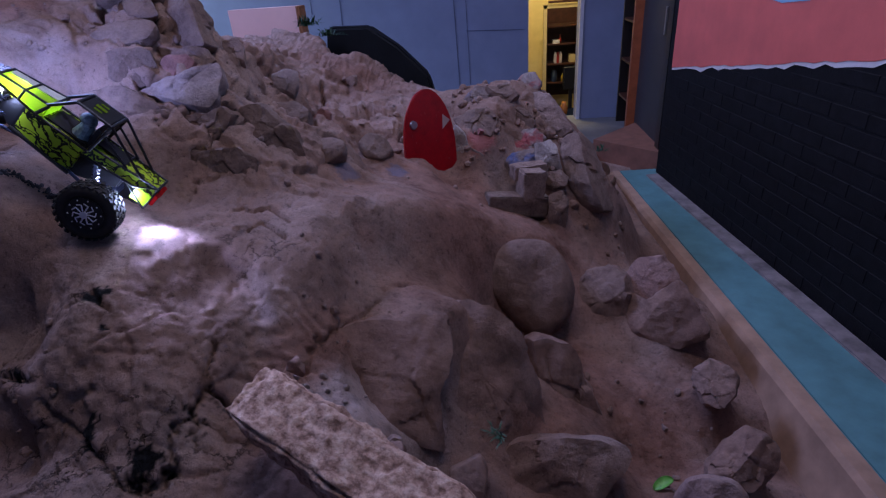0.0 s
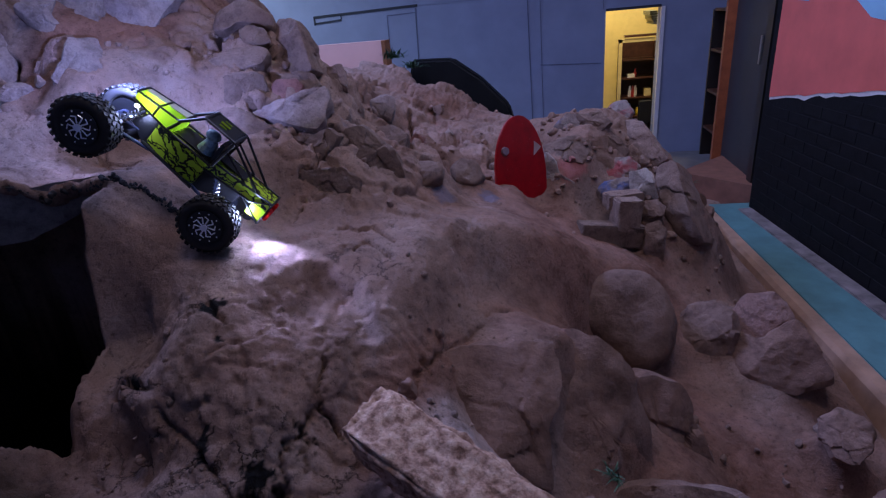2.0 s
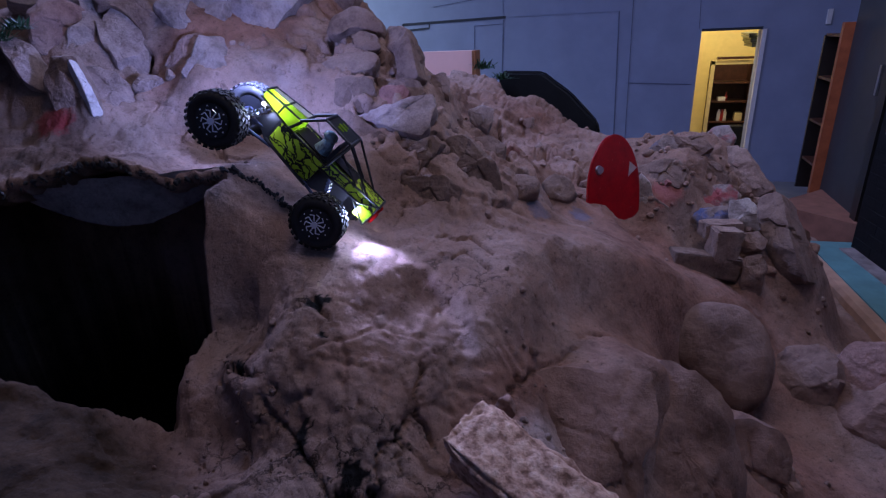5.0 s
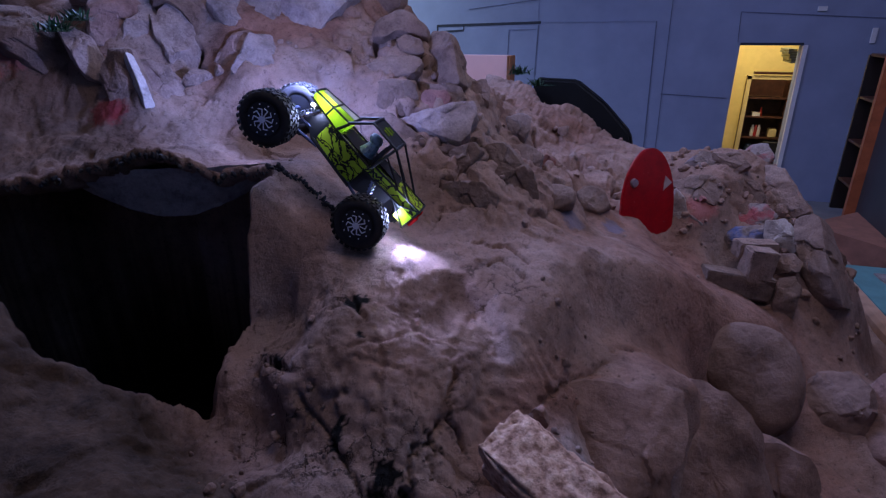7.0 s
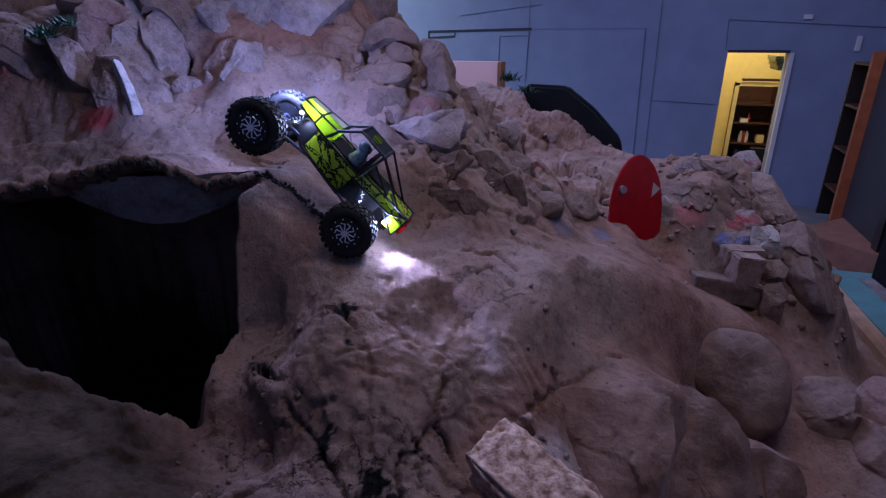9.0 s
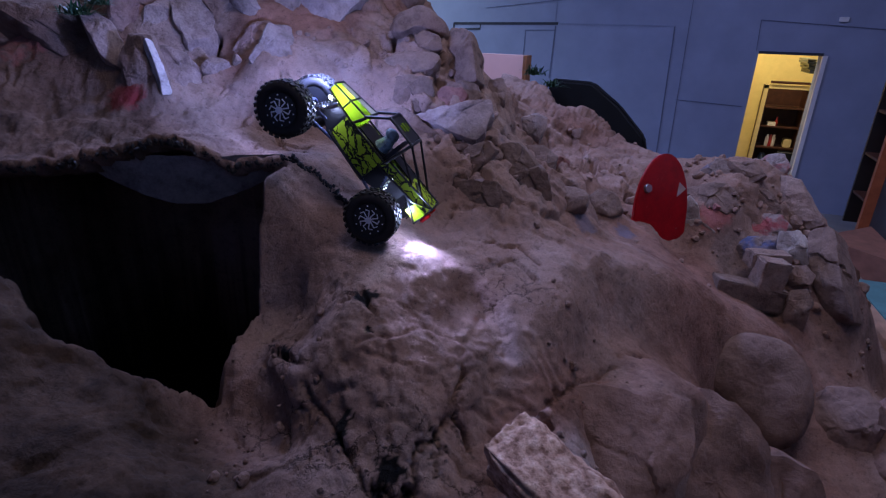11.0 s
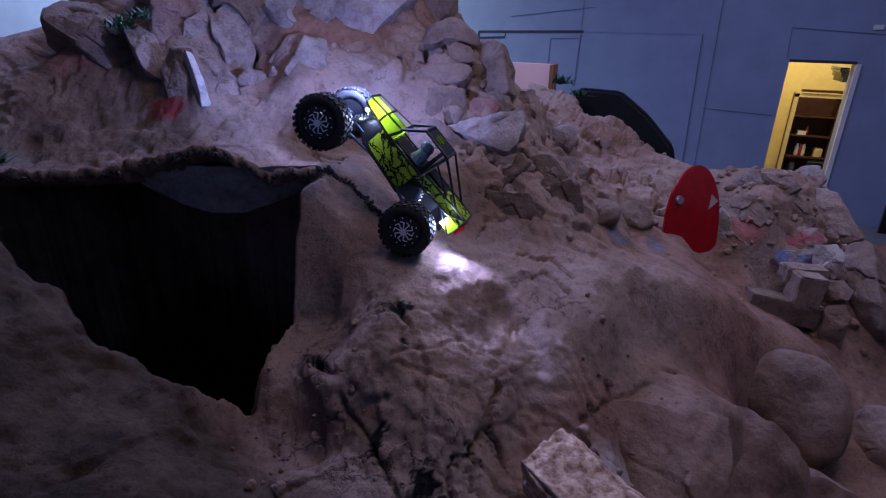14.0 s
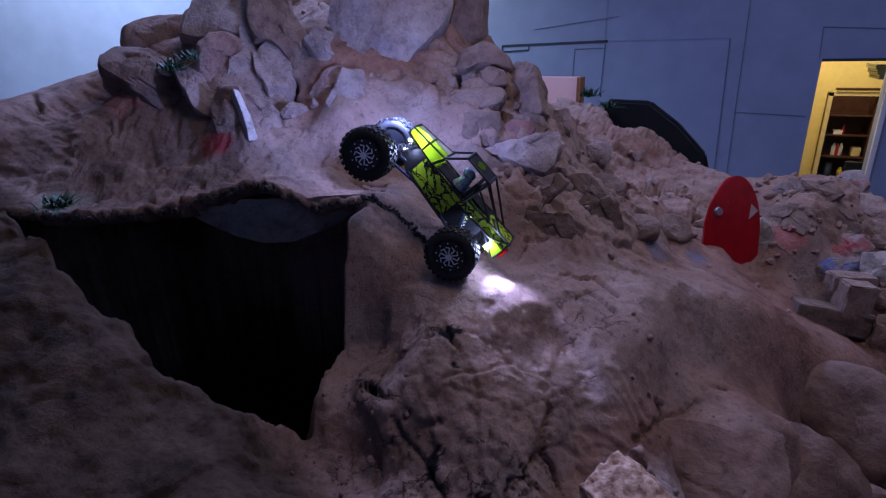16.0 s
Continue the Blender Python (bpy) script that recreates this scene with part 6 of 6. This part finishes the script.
cage_tube((-0.008, -0.047, 0.248), (-0.008, 0.047, 0.248), 0.0048)
cage_tube((-0.104, -0.049, 0.250), (-0.104, 0.049, 0.250), 0.0048)
cage_tube((-0.100, -0.052, 0.205), (-0.100, 0.052, 0.205), 0.004)
bm = bmesh.new()
loft(bm, [(0.03, 0.046, 0.044, 0.09, 0.125), (-0.085, 0.052, 0.050, 0.09, 0.128)])
box(bm, -0.085, 0, 0.165, 0.012, 0.09, 0.09)
part("cockpit_tub", bm, TRIMBLACK, car)
bm = bmesh.new()
bmesh.ops.create_uvsphere(bm, u_segments=14, v_segments=10, radius=0.022, matrix=Matrix.Translation((-0.045, 0.012, 0.195)))
bmesh.ops.create_cone(bm, cap_ends=True, segments=12, radius1=0.026, radius2=0.016, depth=0.06, matrix=Matrix.Translation((-0.052, 0.012, 0.152)))
part("dummy", bm, DUMMYM, car, "plain white and teal seated dummy")
# chassis, axles, links, springs
bm = bmesh.new()
loft(bm, [(0.15, 0.020, 0.026, 0.055, 0.115), (0.08, 0.030, 0.036, 0.015, 0.11), (-0.10, 0.030, 0.036, 0.012, 0.09), (-0.20, 0.022, 0.028, 0.05, 0.105)])
part("chassis", bm, TRIMBLACK, car, "black chassis with rails")
for x in (0.1925, -0.1925):
    bm = bmesh.new()
    tube(bm, (x, -0.085, 0), (x, 0.085, 0), 0.013, 12)
    bmesh.ops.create_uvsphere(bm, u_segments=14, v_segments=10, radius=0.026, matrix=Matrix.Translation((x, 0.01, 0)))
    axle = part("axle", bm, BLUEMETAL, car)
    for s in (-1, 1):
        k = 1 if x > 0 else -1
        bm = bmesh.new()
        tube(bm, (x - 0.01 * k, s * 0.045, 0.005), (0.055 * k, s * 0.032, 0.020), 0.005)
        tube(bm, (x - 0.01 * k, s * 0.025, 0.03), (0.06 * k, s * 0.022, 0.055), 0.004)
        part("link", bm, BLUEMETAL, car)
        bm = bmesh.new()
        a, b = Vector((x - 0.02 * k, s * 0.062, 0.012)), Vector((x - 0.075 * k, s * 0.040, 0.112))
        tube(bm, a, b, 0.0065, 10)
        for i in range(9):
            c = a.lerp(b, 0.15 + 0.7 * i / 8)
            d = (b - a).normalized() * 0.0022
            tube(bm, c - d, c + d, 0.011, 12)
        part("shock", bm, SPRING, car, "silver coil-over shock")
        bm = bmesh.new()
        bmesh.ops.create_uvsphere(bm, u_segments=12, v_segments=8, radius=0.0065, matrix=Matrix.Translation((x - 0.045 * k, s * 0.030, 0.100)))
        part("led_lamp", bm, LEDGLOW, car, "lit white lamp")


def wheel_parts(x, y):
    s = 1 if y > 0 else -1
    R, hw = 0.078, 0.031
    hub = Matrix.Translation((x, y, 0)) @ Matrix.Rotation(math.pi / 2, 4, "X")
    bm = bmesh.new()
    n = 48
    prof = [(0.046, -hw * 0.85), (0.060, -hw), (0.071, -hw * 0.93), (0.0755, -hw * 0.6), (0.0765, 0), (0.0755, hw * 0.6), (0.071, hw * 0.93), (0.060, hw), (0.046, hw * 0.85)]
    rings = [[bm.verts.new(hub @ Vector((r * math.cos(2 * math.pi * i / n), r * math.sin(2 * math.pi * i / n), z))) for i in range(n)] for r, z in prof]
    for a, b in zip(rings, rings[1:] + rings[:1]):
        for i in range(n):
            f = bm.faces.new((a[i], a[(i + 1) % n], b[(i + 1) % n], b[i]))
            f.smooth = True
    bmesh.ops.recalc_face_normals(bm, faces=bm.faces[:])
    for i in range(26):
        for row, (z, off) in enumerate(((-0.023, 0), (-0.008, 0.5), (0.008, 0), (0.023, 0.5))):
            a = 2 * math.pi * (i + off) / 26
            m = hub @ Matrix.Rotation(a, 4, "Z") @ Matrix.Translation((0.0775, 0, z)) @ Matrix.Rotation(0.35 * (1 if row % 2 else -1), 4, "X")
            bmesh.ops.create_cube(bm, size=1, matrix=m @ Matrix.Diagonal((0.0045, 0.0115, 0.012, 1)))
    tyre = part("tyre", bm, RUBBER, car, "black lugged tyre")
    bm = bmesh.new()
    bmesh.ops.create_cone(bm, cap_ends=True, segments=32, radius1=0.045, radius2=0.045, depth=0.05, matrix=hub)
    bmesh.ops.create_cone(bm, cap_ends=True, segments=32, radius1=0.047, radius2=0.044, depth=0.006, matrix=hub @ Matrix.Translation((0, 0, -s * 0.027)))
    rim = part("rim", bm, TRIMBLACK, tyre, "black rim")
    bm = bmesh.new()
    for i in range(10):
        m = hub @ Matrix.Rotation(2 * math.pi * i / 10, 4, "Z")
        z = -s * 0.0315
        tube(bm, m @ Vector((0.010, 0, z)), m @ Vector((0.027, 0.004, z)), 0.0020, 6)
        tube(bm, m @ Vector((0.027, 0.004, z)), m @ Vector((0.030, -0.008, z)), 0.0017, 6)
        bmesh.ops.create_uvsphere(bm, u_segments=8, v_segments=6, radius=0.0022, matrix=m @ Matrix.Translation((0.041, 0, z)))
    bmesh.ops.create_cone(bm, cap_ends=True, segments=12, radius1=0.010, radius2=0.007, depth=0.012, matrix=hub @ Matrix.Translation((0, 0, -s * 0.032)))
    part("spokes", bm, CHROME, rim, "bright chrome spokes and bolts")


for x in (0.1925, -0.1925):
    for y in (0.108, -0.108):
        wheel_parts(x, y)

# the body sits low over the wheels
for shell in car.children_recursive:
    if shell.name.split(".")[0] not in ("tyre", "rim", "spokes", "axle", "link"):
        for v in shell.data.vertices:
            if v.co.z > 0.09:
                v.co.z = 0.09 + 0.74 * (v.co.z - 0.09)

FWD, LEFT = Vector((-0.643, -0.093, 0.760)).normalized(), Vector((0.155, -0.988, 0.011))
LEFT = (LEFT - FWD * LEFT.dot(FWD)).normalized()
UP = FWD.cross(LEFT)
CAR = Matrix.Translation(Vector((-1.088, 1.253, 1.191)) - LEFT * 0.108) @ Matrix((FWD, LEFT, UP)).transposed().to_4x4()
car.matrix_world = CAR


def point_lamp(name, at, watts, size=0.012):
    data = bpy.data.lights.new(name, "POINT")
    data.energy, data.color, data.shadow_soft_size = watts, (0.44, 0.52, 1.0), size
    ob = new(name, data)
    ob.matrix_world = CAR @ Matrix.Translation(at)
    return ob


point_lamp("car_lamp", (0.135, 0.055, 0.078), LED * 0.3)
point_lamp("hood_lamp", (0.12, 0.0, 0.122), LED * 0.2)
point_lamp("deck_lamp", (-0.23, 0.0, 0.112), LED * 0.14)
point_lamp("car_lamp", (-0.245, 0.055, 0.075), LED * 0.45)
tail = spot_lamp("car_tail_lamp", look(CAR @ Vector((-0.285, 0.03, 0.06)), (-0.80, 1.30, 0.90)), LED * 2.0, (0.40, 0.45, 1.0), 80, 0.012)
head = spot_lamp("car_headlamp", look(CAR @ Vector((0.245, -0.03, 0.13)), (-1.62, 1.93, 1.52)), LED * 5.5, (0.30, 0.38, 1.0), 165, 0.02)

# ---- loose stones ----
def scatter(name, spots, size, n, seed, mat, label):
    """Pebbles too many to count, strewn on the course and half sunk in its dust."""
    rnd = np.random.RandomState(seed)
    verts, faces = [], []
    base = bmesh.new()
    bmesh.ops.create_icosphere(base, subdivisions=2, radius=1.0)
    bv = np.array([v.co[:] for v in base.verts])
    bf = [[v.index for v in f.verts] for f in base.faces]
    base.free()
    pick = np.array([spots[i] for i in rnd.randint(len(spots), size=n)])
    xs, ys = pick[:, 0] + rnd.normal(0, 1, n) * pick[:, 2], pick[:, 1] + rnd.normal(0, 1, n) * pick[:, 2]
    zs, inside = ground(xs, ys), pit(xs, ys)
    for x, y, z, hollow in zip(xs, ys, zs, inside):
        s = size * np.exp(rnd.normal(0, 0.55))
        p = bv * rnd.uniform(0.6, 1.2, 3)
        for _ in range(7):
            nn = rnd.normal(0, 1, 3)
            nn = nn / np.linalg.norm(nn)
            p = p - np.maximum(0, p @ nn - rnd.uniform(0.45, 0.8))[:, None] * nn
        if hollow > 0.1:
            continue
        off = len(verts)
        verts.extend((p * s + np.array([x, y, z + 0.25 * s])).tolist())
        faces.extend([[i + off for i in f] for f in bf])
    me = bpy.data.meshes.new(name)
    me.from_pydata(verts, [], faces)
    me.materials.append(mat)
    return tagged(new(name, me), label, "stones", kind="stuff")


scatter("gravel", [(0.85, 2.7, 0.10), (0.95, 2.5, 0.10), (0.6, 1.6, 0.2), (0.9, 1.7, 0.15), (0.75, 1.35, 0.15)], 0.011, 70, 1, PALE, "loose pale gravel in the dust by the kerb")
scatter("pebbles", [(-1.0, 0.75, 0.12), (-0.7, 0.75, 0.1), (-1.1, 0.9, 0.1), (-0.35, 1.0, 0.06), (-0.3, 1.3, 0.1)], 0.006, 160, 2, EARTHR, "small brown pebbles lying in the gully")
scatter("rubble_chips", [(0.15, 2.85, 0.2), (0.4, 2.95, 0.2), (0.6, 2.85, 0.15), (0.3, 2.7, 0.2), (-0.6, 2.9, 0.3)], 0.014, 200, 3, EARTHR, "broken stone chips in the rubble mound")
scatter("hill_chips", [(-1.0, 2.05, 0.2), (-0.75, 2.2, 0.15), (-1.3, 1.9, 0.2), (-2.0, 1.9, 0.25), (-1.6, 2.2, 0.2)], 0.009, 160, 4, PALE, "broken stone chips lodged in the hill")

# ---- brick courses of the black wall ----
bm = bmesh.new()
box(bm, 0, 0, 0, 0.008, 0.213, 0.066)
bmesh.ops.bevel(bm, geom=bm.edges[:], offset=0.003, segments=1, affect="EDGES")
brick_me = bpy.data.meshes.new("wall_brick")
bm.to_mesh(brick_me)
bm.free()
brick_me.materials.append(BLACK_BRICK)
wall_ob = bpy.data.objects["wall_east"]
for course in range(15):
    z = 0.045 + 0.076 * course
    for k in range(15):
        y = 2.22 - 0.223 * k - (0.11 if course % 2 else 0)
        if z + 0.04 > 1.195 - 0.175 * y - 0.02:
            continue
        b = new("brick", brick_me)
        b.parent = wall_ob
        b.matrix_world = SIDE @ Matrix.Translation((0.0015 + 0.001 * math.sin(k * 7.1 + course * 3.3), y, z))

# green leaf dropped among the stones
LEAFGREEN = plain("fresh_green_leaf", (0.12, 0.35, 0.06), 0.4, vary=0.4, scale=50)
bm = bmesh.new()
bmesh.ops.create_grid(bm, x_segments=14, y_segments=8, size=0.5)
for v in bm.verts:
    x, y = v.co.x * 2, v.co.y * 2
    v.co = ((x * 0.04), y * 0.018 * math.sqrt(max(0.02, 1 - x * x)), 0.012 * (1 - x * x) + 0.006 * y * y)
leaf = ob_from("leaf", bm, LEAFGREEN)
lx, ly = 0.69, 1.30
leaf.matrix_world = pose(lx, ly, float(ground(np.array([lx]), np.array([ly]))[0]) + 0.02, 10, -12, 25)
mod = leaf.modifiers.new("thickness", "SOLIDIFY")
mod.thickness = 0.002
tagged(leaf, "bright green leaf dropped among the stones", "leaf")
